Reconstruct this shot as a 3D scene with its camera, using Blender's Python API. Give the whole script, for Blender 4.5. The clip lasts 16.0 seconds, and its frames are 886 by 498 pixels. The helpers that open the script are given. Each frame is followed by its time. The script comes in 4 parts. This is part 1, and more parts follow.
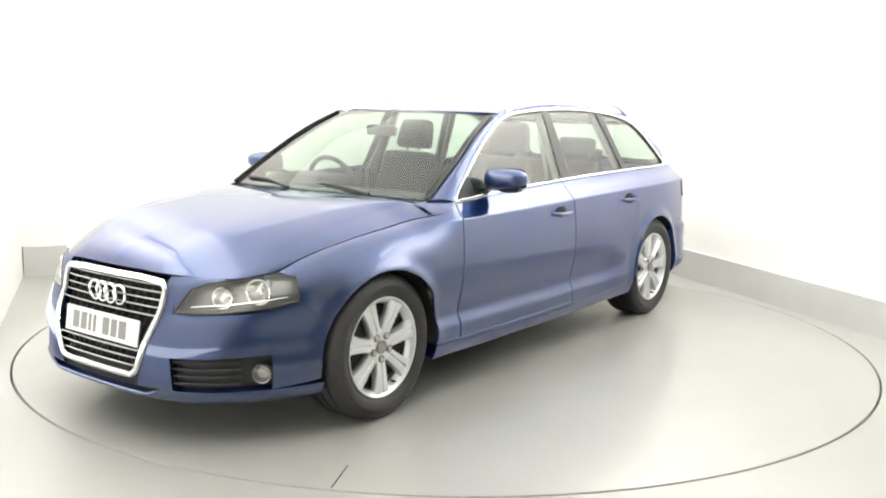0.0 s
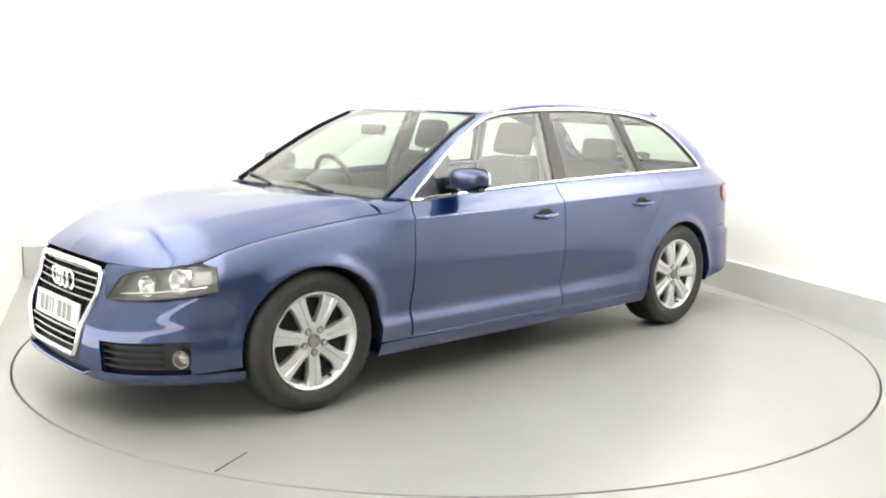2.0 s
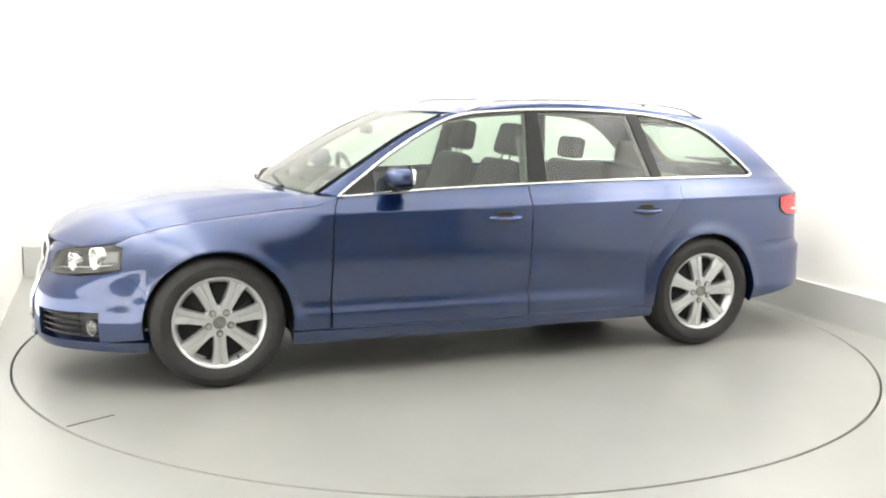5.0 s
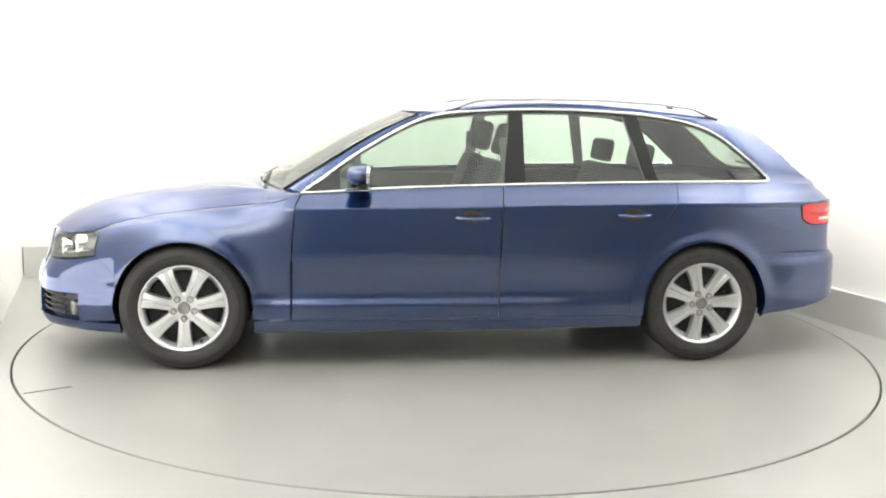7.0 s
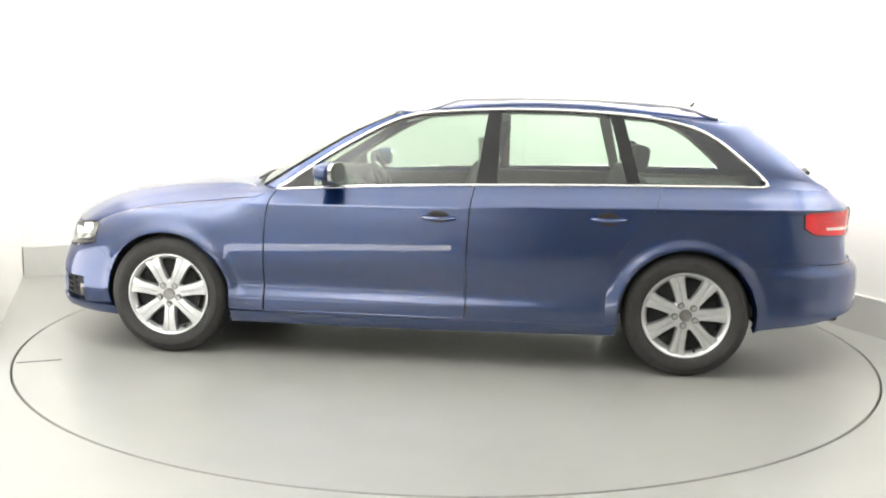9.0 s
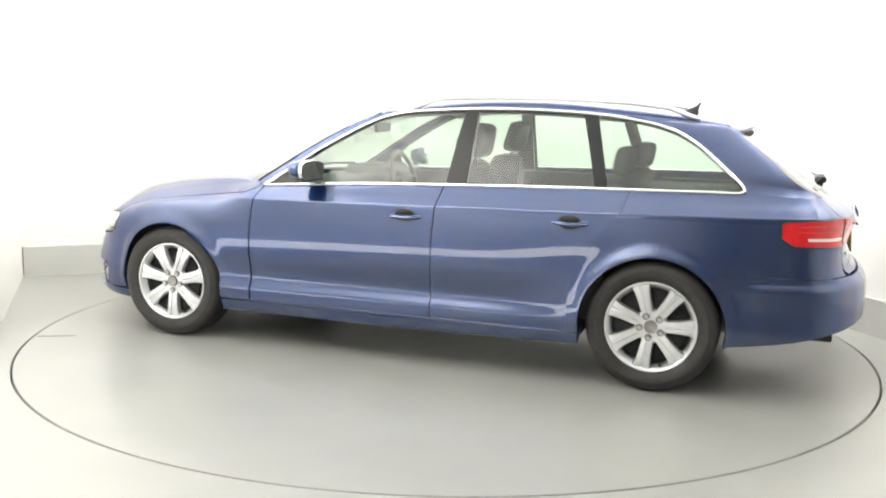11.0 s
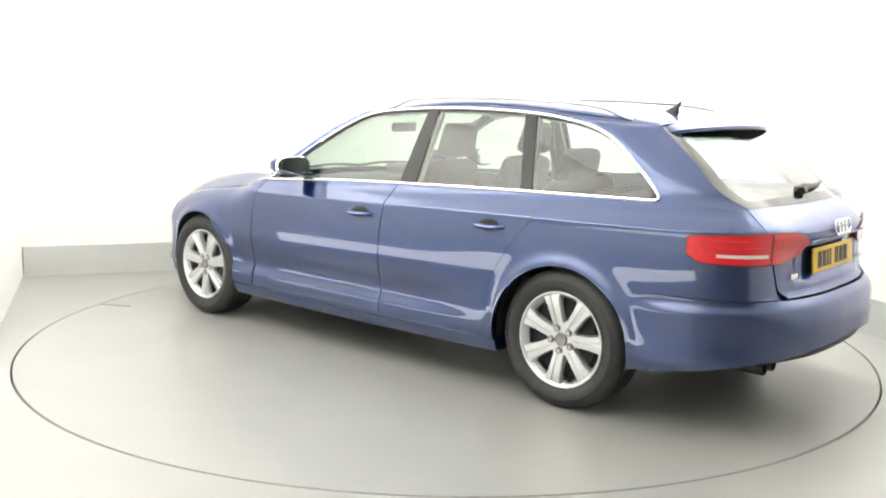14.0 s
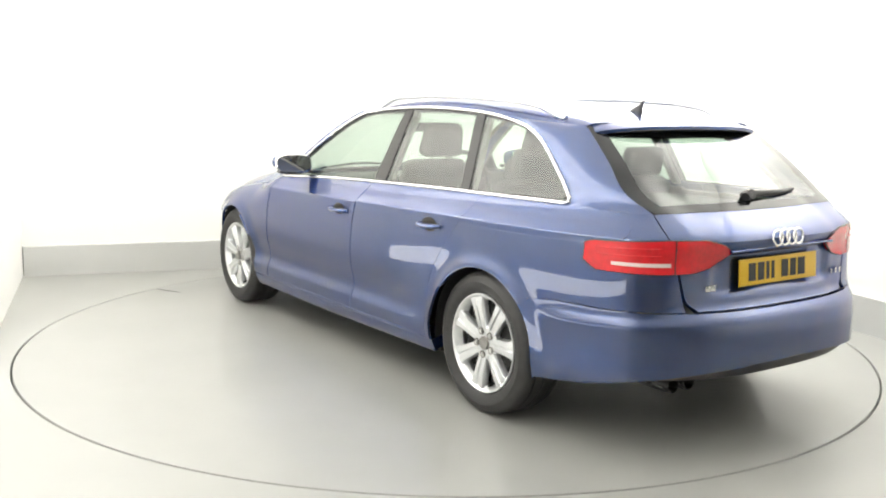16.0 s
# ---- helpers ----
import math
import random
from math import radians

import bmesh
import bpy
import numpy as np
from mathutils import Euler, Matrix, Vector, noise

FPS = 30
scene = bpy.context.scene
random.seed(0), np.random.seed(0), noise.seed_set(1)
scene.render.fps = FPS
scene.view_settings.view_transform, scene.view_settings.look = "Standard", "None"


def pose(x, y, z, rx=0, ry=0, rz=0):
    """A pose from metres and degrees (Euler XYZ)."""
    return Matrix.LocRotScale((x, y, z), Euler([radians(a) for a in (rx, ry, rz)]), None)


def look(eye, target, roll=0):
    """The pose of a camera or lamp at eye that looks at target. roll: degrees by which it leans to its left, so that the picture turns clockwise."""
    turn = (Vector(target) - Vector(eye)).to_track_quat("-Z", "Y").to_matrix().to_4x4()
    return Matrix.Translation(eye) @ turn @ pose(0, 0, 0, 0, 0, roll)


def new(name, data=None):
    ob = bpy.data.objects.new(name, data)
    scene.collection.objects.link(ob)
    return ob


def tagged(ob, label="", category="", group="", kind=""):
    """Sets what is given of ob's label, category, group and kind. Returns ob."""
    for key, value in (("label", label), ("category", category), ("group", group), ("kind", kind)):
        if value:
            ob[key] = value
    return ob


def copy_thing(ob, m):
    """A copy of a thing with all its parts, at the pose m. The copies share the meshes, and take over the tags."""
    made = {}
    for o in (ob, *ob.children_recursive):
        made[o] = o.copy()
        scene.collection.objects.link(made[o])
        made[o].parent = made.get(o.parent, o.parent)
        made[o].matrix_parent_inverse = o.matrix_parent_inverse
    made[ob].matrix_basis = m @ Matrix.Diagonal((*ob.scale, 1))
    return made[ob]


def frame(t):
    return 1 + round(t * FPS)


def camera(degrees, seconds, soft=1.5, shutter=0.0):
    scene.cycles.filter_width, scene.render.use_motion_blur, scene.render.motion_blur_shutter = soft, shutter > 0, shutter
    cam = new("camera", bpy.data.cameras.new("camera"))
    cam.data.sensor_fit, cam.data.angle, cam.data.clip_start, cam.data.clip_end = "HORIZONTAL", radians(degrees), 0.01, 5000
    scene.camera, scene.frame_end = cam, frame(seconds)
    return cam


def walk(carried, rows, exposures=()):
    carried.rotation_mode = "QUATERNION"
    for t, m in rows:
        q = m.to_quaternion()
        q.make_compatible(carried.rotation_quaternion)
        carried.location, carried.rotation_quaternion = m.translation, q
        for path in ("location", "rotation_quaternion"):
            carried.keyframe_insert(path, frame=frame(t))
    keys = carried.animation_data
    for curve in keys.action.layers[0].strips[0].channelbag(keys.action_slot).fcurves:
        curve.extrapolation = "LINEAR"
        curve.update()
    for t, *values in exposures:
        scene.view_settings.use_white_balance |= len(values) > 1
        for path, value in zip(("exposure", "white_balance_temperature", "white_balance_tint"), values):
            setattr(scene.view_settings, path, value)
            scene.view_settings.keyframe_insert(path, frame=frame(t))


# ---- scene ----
cam = camera(50.68, 16.0, soft=2.0)
EYE = (0.0, -5.66, 1.409)
AIM = (EYE[0] + math.sin(radians(-0.285)) * math.cos(radians(8.916)), EYE[1] + math.cos(radians(-0.285)) * math.cos(radians(8.916)), EYE[2] - math.sin(radians(8.916)))
walk(cam, [(0.0, look(EYE, AIM, 1.06)), (16.0, look(EYE, AIM, 1.06))], exposures=[(0.0, -0.04), (16.0, -0.04)])

# ---- light: an enclosed white photo booth under an assumed backlit cloth ceiling, with unseen lamps added for the walls and reflections ----
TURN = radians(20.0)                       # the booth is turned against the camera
AX, AN = Vector((math.cos(TURN), math.sin(TURN), 0)), Vector((-math.sin(TURN), math.cos(TURN), 0))


def booth(a, n, z):
    """A place in the booth: a metres along its back wall, n towards that wall."""
    return AX * a + AN * n + Vector((0, 0, z))


world = bpy.data.worlds.new("world")
world.use_nodes = True
world.node_tree.nodes["Background"].inputs[0].default_value = (0.9, 0.95, 1.0, 1)
world.node_tree.nodes["Background"].inputs[1].default_value = 0.05
scene.world = world


def area_lamp(name, eye, target, sx, sy, power, colour=(0.995, 0.985, 0.945)):
    data = bpy.data.lights.new(name, "AREA")
    data.shape, data.size, data.size_y, data.energy, data.color = "RECTANGLE", sx, sy, power, colour
    ob = new(name, data)
    ob.matrix_world = look(eye, target)
    return ob


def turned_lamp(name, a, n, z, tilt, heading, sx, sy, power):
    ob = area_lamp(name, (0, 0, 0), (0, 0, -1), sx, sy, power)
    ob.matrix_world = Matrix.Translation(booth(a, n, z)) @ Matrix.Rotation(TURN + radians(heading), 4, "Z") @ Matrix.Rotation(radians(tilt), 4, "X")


# no such lamps are in view: added to brighten the walls
turned_lamp("wall_fill_back", 0, 1.7, 2.75, 84, 0, 4.8, 0.4, 14)
turned_lamp("wall_fill_side", 1.7, 0.0, 2.60, 80, -90, 4.8, 0.40, 150)
turned_lamp("wall_fill_end", -1.75, -1.2, 2.60, 88, 90, 6.6, 0.40, 150)
# unseen strip added to put a bright streak on the flank's paint
turned_lamp("reflection_strip_end", -2.59, -1.85, 0.33, 90, -90, 5.4, 0.24, 11)


def ceiling_diffuser():
    """A glowing cloth assumed under the unseen ceiling: brightest over the turntable, fading towards the open front so
    that the bonnet mirrors no hard edge.
    """
    m = bpy.data.materials.new("backlit_ceiling_cloth")
    m.use_nodes = True
    t = m.node_tree
    b = t.nodes["Principled BSDF"]
    b.inputs["Base Color"].default_value, b.inputs["Roughness"].default_value = (0.8, 0.8, 0.78, 1), 0.9
    b.inputs["Emission Color"].default_value = (0.995, 0.985, 0.945, 1)
    where, axes, fade = t.nodes.new("ShaderNodeTexCoord"), t.nodes.new("ShaderNodeSeparateXYZ"), t.nodes.new("ShaderNodeMapRange")
    fade.interpolation_type = "SMOOTHERSTEP"
    for key, value in (("From Min", -8.5), ("From Max", 1.0), ("To Min", 0.1), ("To Max", 1.3)):
        fade.inputs[key].default_value = value
    t.links.new(where.outputs["Object"], axes.inputs[0])
    t.links.new(axes.outputs["Y"], fade.inputs["Value"])
    t.links.new(fade.outputs["Result"], b.inputs["Emission Strength"])
    me = bpy.data.meshes.new("ceiling_diffuser")
    a, n0, n1, z = 2.55, -6.6, 2.55, 3.12
    corners = [(x, y, h) for h in (z, z + 0.02) for x, y in ((-a, n0), (a, n0), (a, n1), (-a, n1))]
    me.from_pydata(corners, [], [(3, 2, 1, 0), (4, 5, 6, 7), (0, 1, 5, 4), (1, 2, 6, 5), (2, 3, 7, 6), (3, 0, 4, 7)])
    me.materials.append(m)
    ob = new("ceiling_light_cloth", me)
    ob.matrix_world = Matrix.Rotation(TURN, 4, "Z")
    tagged(ob, "white backlit cloth stretched under the booth ceiling", "ceiling light", kind="structure")


ceiling_diffuser()

# ---- materials ----


def material(name, colour, rough=0.5, metal=0.0, coat=0.0, vary=0.0, scale=8.0, bump=0.0, bump_scale=200.0, coat_rough=0.03, flake=0.0, spec=0.5):
    m = bpy.data.materials.new(name)
    m.use_nodes = True
    t = m.node_tree
    b = t.nodes["Principled BSDF"]
    b.inputs["Base Color"].default_value = (*colour, 1)
    b.inputs["Roughness"].default_value = rough
    b.inputs["Metallic"].default_value = metal
    b.inputs["Coat Weight"].default_value = coat
    b.inputs["Coat Roughness"].default_value = coat_rough
    b.inputs["Coat IOR"].default_value = 1.55
    b.inputs["Specular IOR Level"].default_value = spec
    where = t.nodes.new("ShaderNodeTexCoord")
    if vary:
        n = t.nodes.new("ShaderNodeTexNoise")
        n.inputs["Scale"].default_value, n.inputs["Detail"].default_value = scale, 6
        t.links.new(where.outputs["Object"], n.inputs["Vector"])
        ramp = t.nodes.new("ShaderNodeValToRGB")
        ramp.color_ramp.elements[0].position, ramp.color_ramp.elements[1].position = 0.3, 0.7
        ramp.color_ramp.elements[0].color = (*[c * (1 - vary) for c in colour], 1)
        ramp.color_ramp.elements[1].color = (*[min(1, c * (1 + vary)) for c in colour], 1)
        t.links.new(n.outputs["Fac"], ramp.inputs["Fac"])
        t.links.new(ramp.outputs["Color"], b.inputs["Base Color"])
        r = t.nodes.new("ShaderNodeMapRange")
        r.inputs["To Min"].default_value, r.inputs["To Max"].default_value = rough * (1 - vary), min(1, rough * (1 + vary))
        t.links.new(n.outputs["Fac"], r.inputs["Value"])
        t.links.new(r.outputs["Result"], b.inputs["Roughness"])
    if bump:
        n2 = t.nodes.new("ShaderNodeTexNoise")
        n2.inputs["Scale"].default_value, n2.inputs["Detail"].default_value = bump_scale, 3
        t.links.new(where.outputs["Object"], n2.inputs["Vector"])
        bp = t.nodes.new("ShaderNodeBump")
        bp.inputs["Strength"].default_value, bp.inputs["Distance"].default_value = bump, 0.002
        t.links.new(n2.outputs["Fac"], bp.inputs["Height"])
        t.links.new(bp.outputs["Normal"], b.inputs["Normal"])
    if flake:
        v = t.nodes.new("ShaderNodeTexVoronoi")
        v.inputs["Scale"].default_value = 900
        t.links.new(where.outputs["Object"], v.inputs["Vector"])
        mix = t.nodes.new("ShaderNodeMix")
        mix.data_type = "RGBA"
        mix.inputs["A"].default_value = (*[c * (1 - flake) for c in colour], 1)
        mix.inputs["B"].default_value = (*[c * (1 + flake) for c in colour], 1)
        t.links.new(v.outputs["Color"], mix.inputs["Factor"])
        t.links.new(mix.outputs["Result"], b.inputs["Base Color"])
    return m


def glass_material(name, tint, gloss=1.0, base=0.06):
    m = bpy.data.materials.new(name)
    m.use_nodes = True
    t = m.node_tree
    t.nodes.remove(t.nodes["Principled BSDF"])
    clear, shine, mix = (t.nodes.new("ShaderNode" + k) for k in ("BsdfTransparent", "BsdfGlossy", "MixShader"))
    facing, power, scale = t.nodes.new("ShaderNodeLayerWeight"), t.nodes.new("ShaderNodeMath"), t.nodes.new("ShaderNodeMath")
    power.operation, scale.operation = "POWER", "MULTIPLY_ADD"
    power.inputs[1].default_value, scale.inputs[1].default_value, scale.inputs[2].default_value = 5.0, 0.85, base
    t.links.new(facing.outputs["Facing"], power.inputs[0])
    t.links.new(power.outputs[0], scale.inputs[0])
    clear.inputs[0].default_value = (*tint, 1)
    shine.inputs[0].default_value = (gloss, gloss, gloss, 1)
    shine.inputs["Roughness"].default_value = 0.02
    t.links.new(scale.outputs[0], mix.inputs[0])
    t.links.new(clear.outputs[0], mix.inputs[1])
    t.links.new(shine.outputs[0], mix.inputs[2])
    t.links.new(mix.outputs[0], t.nodes["Material Output"].inputs[0])
    return m


PAINT = material("blue_metallic_paint", (0.006, 0.033, 0.140), 0.30, 0.85, 1.0, flake=0.35, coat_rough=0.012)
for key, value in (("Coat IOR", 1.9), ("Specular Tint", (0.3, 0.4, 0.7, 1))):
    PAINT.node_tree.nodes["Principled BSDF"].inputs[key].default_value = value
CHROME = material("chrome", (0.86, 0.86, 0.86), 0.09, 1.0)
SATIN = material("satin_aluminium", (0.80, 0.80, 0.80), 0.28, 1.0)
ALLOY = material("silver_alloy_lacquer", (0.66, 0.67, 0.68), 0.30, 0.75, 0.6, vary=0.04, scale=30)
RUBBER = material("tyre_rubber", (0.027, 0.026, 0.026), 0.58, vary=0.25, scale=25, bump=0.25, bump_scale=160)
PLASTIC = material("black_plastic", (0.018, 0.018, 0.020), 0.45, vary=0.15, scale=60, bump=0.15, bump_scale=400)
GLOSSBLACK = material("gloss_black_trim", (0.012, 0.012, 0.013), 0.22, 0, 0.0, spec=0.35)
FRIT = material("black_glass_rim", (0.010, 0.011, 0.012), 0.08, spec=0.28)
DARK = material("underbody_black", (0.012, 0.012, 0.012), 0.85, vary=0.3)
FINGREY = material("grey_fin_plastic", (0.05, 0.05, 0.053), 0.4, vary=0.1)
DISC = material("brake_disc_steel", (0.30, 0.29, 0.28), 0.38, 1.0, vary=0.15, scale=40)
CLOTH = material("charcoal_seat_cloth", (0.035, 0.036, 0.038), 0.9, vary=0.2, scale=40, bump=0.15, bump_scale=150)
LINING = material("grey_interior_lining", (0.20, 0.20, 0.19), 0.9, vary=0.08, scale=20)
BEIGE = material("pale_headliner", (0.42, 0.42, 0.39), 0.95, vary=0.06, scale=30)
DASH = material("dashboard_plastic", (0.05, 0.05, 0.052), 0.7, vary=0.15, scale=60)
GLASS = glass_material("tinted_car_glass", (0.66, 0.76, 0.69), base=0.075)
REARGLASS = glass_material("darker_rear_glass", (0.47, 0.55, 0.50), base=0.09)
CLEAR = glass_material("clear_lamp_cover", (0.93, 0.94, 0.93))
REDLENS = material("red_lamp_lens", (0.62, 0.006, 0.014), 0.12, 0, 0.5, vary=0.12, scale=50)
PALELENS = material("pale_lamp_lens", (0.75, 0.62, 0.60), 0.15, 0, 1.0)
REFLECTOR = material("lamp_reflector", (0.82, 0.82, 0.80), 0.16, 1.0)
LAMPGREY = material("lamp_housing_grey", (0.50, 0.50, 0.49), 0.30, 0.5)
PLATEWHITE = material("white_plate", (0.78, 0.78, 0.76), 0.4, vary=0.03)
PLATEYELLOW = material("yellow_plate", (0.72, 0.45, 0.02), 0.4, vary=0.05)
# front plate's bars are grey where the rear plate's are black
PALEINK = material("grey_lettering", (0.22, 0.22, 0.215), 0.5)
LAMPDARK = material("dark_lamp_housing", (0.26, 0.26, 0.255), 0.35, 0.4, vary=0.1, scale=30)
INK = material("black_lettering", (0.015, 0.015, 0.015), 0.5)
MIRROR = material("mirror_glass", (0.85, 0.87, 0.88), 0.02, 1.0)
FLOORPAINT = material("pale_grey_floor_paint", (0.335, 0.337, 0.318), 0.42, 0, 0.30, vary=0.035, scale=1.6, bump=0.05, bump_scale=90, coat_rough=0.20)
TABLEPAINT = material("grey_turntable_paint", (0.330, 0.332, 0.314), 0.38, 0, 0.35, vary=0.04, scale=2.2, bump=0.05, bump_scale=90, coat_rough=0.16)
PLINTHPAINT = material("grey_plinth_paint", (0.54, 0.54, 0.525), 0.55, vary=0.03, scale=3)
WALLPAINT = material("white_booth_wall", (0.87, 0.86, 0.83), 0.6, vary=0.012, scale=1.2)
REARWALL = material("grey_unseen_wall", (0.32, 0.32, 0.31), 0.8, vary=0.1, scale=1.0)
GAP = material("shadow_gap_black", (0.02, 0.02, 0.02), 0.9)


# ---- mesh helpers ----
def ob_of(name, verts, faces, mat, parent=None, label="", smooth=True, sharp=(), mats=None):
    me = bpy.data.meshes.new(name)
    me.from_pydata([tuple(map(float, v)) for v in verts], [], [tuple(map(int, f)) for f in faces])
    for m in (mats or [mat]):
        me.materials.append(m)
    if smooth:
        me.polygons.foreach_set("use_smooth", [True] * len(me.polygons))
        try:
            me.set_sharp_from_angle(angle=radians(38))
        except AttributeError:
            pass
    me.update()
    ob = new(name, me)
    if parent:
        ob.parent = parent
    if label:
        tagged(ob, label)
    return ob


def part(name, bm, mat, parent=None, label="", smooth=True):
    me = bpy.data.meshes.new(name)
    bmesh.ops.recalc_face_normals(bm, faces=bm.faces)
    bm.to_mesh(me)
    bm.free()
    me.materials.append(mat)
    if smooth:
        me.polygons.foreach_set("use_smooth", [True] * len(me.polygons))
        me.set_sharp_from_angle(angle=radians(40))
    ob = new(name, me)
    if parent:
        ob.parent = parent
    if label:
        tagged(ob, label)
    return ob


def crv(pts, n):
    """A smooth curve through pts, with n places at even steps along it."""
    p = np.array(pts, float)
    if len(p) > 2:
        q = np.vstack([2 * p[0] - p[1], p, 2 * p[-1] - p[-2]])
        out = []
        for i in range(1, len(q) - 2):
            u = np.linspace(0, 1, 24, endpoint=False)[:, None]
            a, b, c, d = q[i - 1], q[i], q[i + 1], q[i + 2]
            out.append(0.5 * (2 * b + (c - a) * u + (2 * a - 5 * b + 4 * c - d) * u ** 2 + (3 * b - a - 3 * c + d) * u ** 3))
        p = np.vstack(out + [p[-1:]])
    return even(p, n)


def even(p, n, lo=0.0, hi=1.0):
    p = np.array(p, float)
    s = np.concatenate([[0], np.cumsum(np.linalg.norm(np.diff(p, axis=0), axis=1))])
    t = np.linspace(lo * s[-1], hi * s[-1], n)
    return np.stack([np.interp(t, s, p[:, k]) for k in range(p.shape[1])], 1)


def coons(B, T, L, R, nu, nv, gap=0.0):
    """A patch between four curves: bottom and top run along u, left and right along v. gap: how much its edges draw back."""
    B, T, L, R = (np.array(c, float) for c in (B, T, L, R))
    lu = max(np.linalg.norm(np.diff(B[:, -2:], axis=0), axis=1).sum(), 0.05)
    lv = max(np.linalg.norm(np.diff(L[:, -2:], axis=0), axis=1).sum(), 0.05)
    gu, gv = gap / lu, gap / lv
    B, T = even(B, nu, gu, 1 - gu), even(T, nu, gu, 1 - gu)
    c = [even(x, 2) for x in (L, R)]
    u, v = np.linspace(gu, 1 - gu, nu)[:, None, None], np.linspace(gv, 1 - gv, nv)[None, :, None]
    L2, R2 = even(L, nv, gv, 1 - gv), even(R, nv, gv, 1 - gv)
    ruled = (1 - v) * B[:, None] + v * T[:, None]
    across = (1 - u) * L2[None] + u * R2[None]
    corner = (1 - u) * (1 - v) * c[0][0] + u * (1 - v) * c[1][0] + (1 - u) * v * c[0][1] + u * v * c[1][1]
    return ruled + across - corner


def skin(name, P, mat, parent=None, label="", depth=0.014, flip=False, inward=None, mirror=False):
    """A sheet from a grid of places, with its rim folded inwards by depth."""
    nu, nv = P.shape[:2]
    du, dv = np.gradient(P, axis=0), np.gradient(P, axis=1)
    N = np.cross(du, dv)
    N /= np.linalg.norm(N, axis=2, keepdims=True) + 1e-9
    mid = P.reshape(-1, 3).mean(0)
    ref = np.array(inward if inward is not None else (mid[0] * 0.9, 0, 0.55)) - mid
    if (N.reshape(-1, 3).mean(0) @ ref) > 0:
        N, flip = -N, True
    verts = [tuple(p) for p in P.reshape(-1, 3)]
    ix = lambda i, j: i * nv + j
    faces = [(ix(i, j), ix(i + 1, j), ix(i + 1, j + 1), ix(i, j + 1)) for i in range(nu - 1) for j in range(nv - 1)]
    if depth:
        rim = [(i, 0) for i in range(nu)] + [(nu - 1, j) for j in range(1, nv)] + [(i, nv - 1) for i in range(nu - 2, -1, -1)] + [(0, j) for j in range(nv - 2, 0, -1)]
        base = len(verts)
        verts += [tuple(P[i, j] - N[i, j] * depth) for i, j in rim]
        k = len(rim)
        faces += [(ix(*rim[a]), base + a, base + (a + 1) % k, ix(*rim[(a + 1) % k])) for a in range(k)]
    if mirror:
        verts = [(x, -y, z) for x, y, z in verts]
        flip = not flip
    if flip:
        faces = [f[::-1] for f in faces]
    return ob_of(name, verts, faces, mat, parent, label)


def pair(name, P, mat, parent, label="", depth=0.014, inward=None):
    return [skin(name, P, mat, parent, label, depth, inward=inward, mirror=m) for m in (False, True)]


def whole(name, half, mat, parent, label="", depth=0.014, inward=None):
    """A sheet across the car from its left half, whose first row lies on the centre line."""
    other = half[:0:-1] * np.array([1, -1, 1])
    return skin(name, np.concatenate([other, half]), mat, parent, label, depth, inward=inward)


def tube(name, path, r, mat, parent=None, label="", sides=8, flat=1.0, closed=False, up=(0, 0, 1)):
    """A rod along a path; flat squeezes it along up."""
    p = np.array(path, float)
    n = len(p)
    t = np.roll(p, -1, 0) - np.roll(p, 1, 0) if closed else np.gradient(p, axis=0)
    t /= np.linalg.norm(t, axis=1, keepdims=True) + 1e-9
    a = np.cross(t, np.array(up, float))
    a /= np.linalg.norm(a, axis=1, keepdims=True) + 1e-9
    b = np.cross(a, t)
    rr = np.broadcast_to(np.array(r, float), (n,))
    verts, faces = [], []
    for i in range(n):
        for k in range(sides):
            w = 2 * math.pi * k / sides
            verts.append(p[i] + a[i] * rr[i] * math.cos(w) + b[i] * rr[i] * flat * math.sin(w))
    for i in range(n if closed else n - 1):
        j = (i + 1) % n
        faces += [(i * sides + k, i * sides + (k + 1) % sides, j * sides + (k + 1) % sides, j * sides + k) for k in range(sides)]
    if not closed:
        faces += [tuple(range(sides))[::-1], tuple((n - 1) * sides + k for k in range(sides))]
    return ob_of(name, verts, faces, mat, parent, label)


def lathe(profile, steps=48, axis="Y"):
    """verts, faces of a profile of (radius, height) turned about an axis."""
    verts, faces = [], []
    m = len(profile)
    for k in range(steps):
        w = 2 * math.pi * k / steps
        for r, h in profile:
            verts.append((r * math.cos(w), h, r * math.sin(w)) if axis == "Y" else (r * math.cos(w), r * math.sin(w), h))
    for k in range(steps):
        q = (k + 1) % steps
        for i in range(m - 1):
            f = (k * m + i, k * m + i + 1, q * m + i + 1, q * m + i)
            faces.append(f)
    return verts, faces


def block(sx, sy, sz, bevel=0.01, at=(0, 0, 0), segments=2, taper=None, turn=None):
    bm = bmesh.new()
    bmesh.ops.create_cube(bm, size=1)
    for v in bm.verts:
        top = v.co.z > 0
        v.co = Vector((v.co.x * sx, v.co.y * sy, v.co.z * sz))
        if taper and top:
            v.co.x, v.co.y = v.co.x * taper[0], v.co.y * taper[1]
    if bevel:
        bmesh.ops.bevel(bm, geom=bm.edges[:], offset=bevel, segments=segments, affect="EDGES", profile=0.6)
    if turn:
        bmesh.ops.transform(bm, matrix=turn, verts=bm.verts)
    bmesh.ops.translate(bm, verts=bm.verts, vec=at)
    return bm


def blob(parts):
    """Several bmeshes in one."""
    out = bmesh.new()
    me = bpy.data.meshes.new("scratch")
    for b in parts:
        b.to_mesh(me)
        b.free()
        out.from_mesh(me)
    bpy.data.meshes.remove(me)
    return out


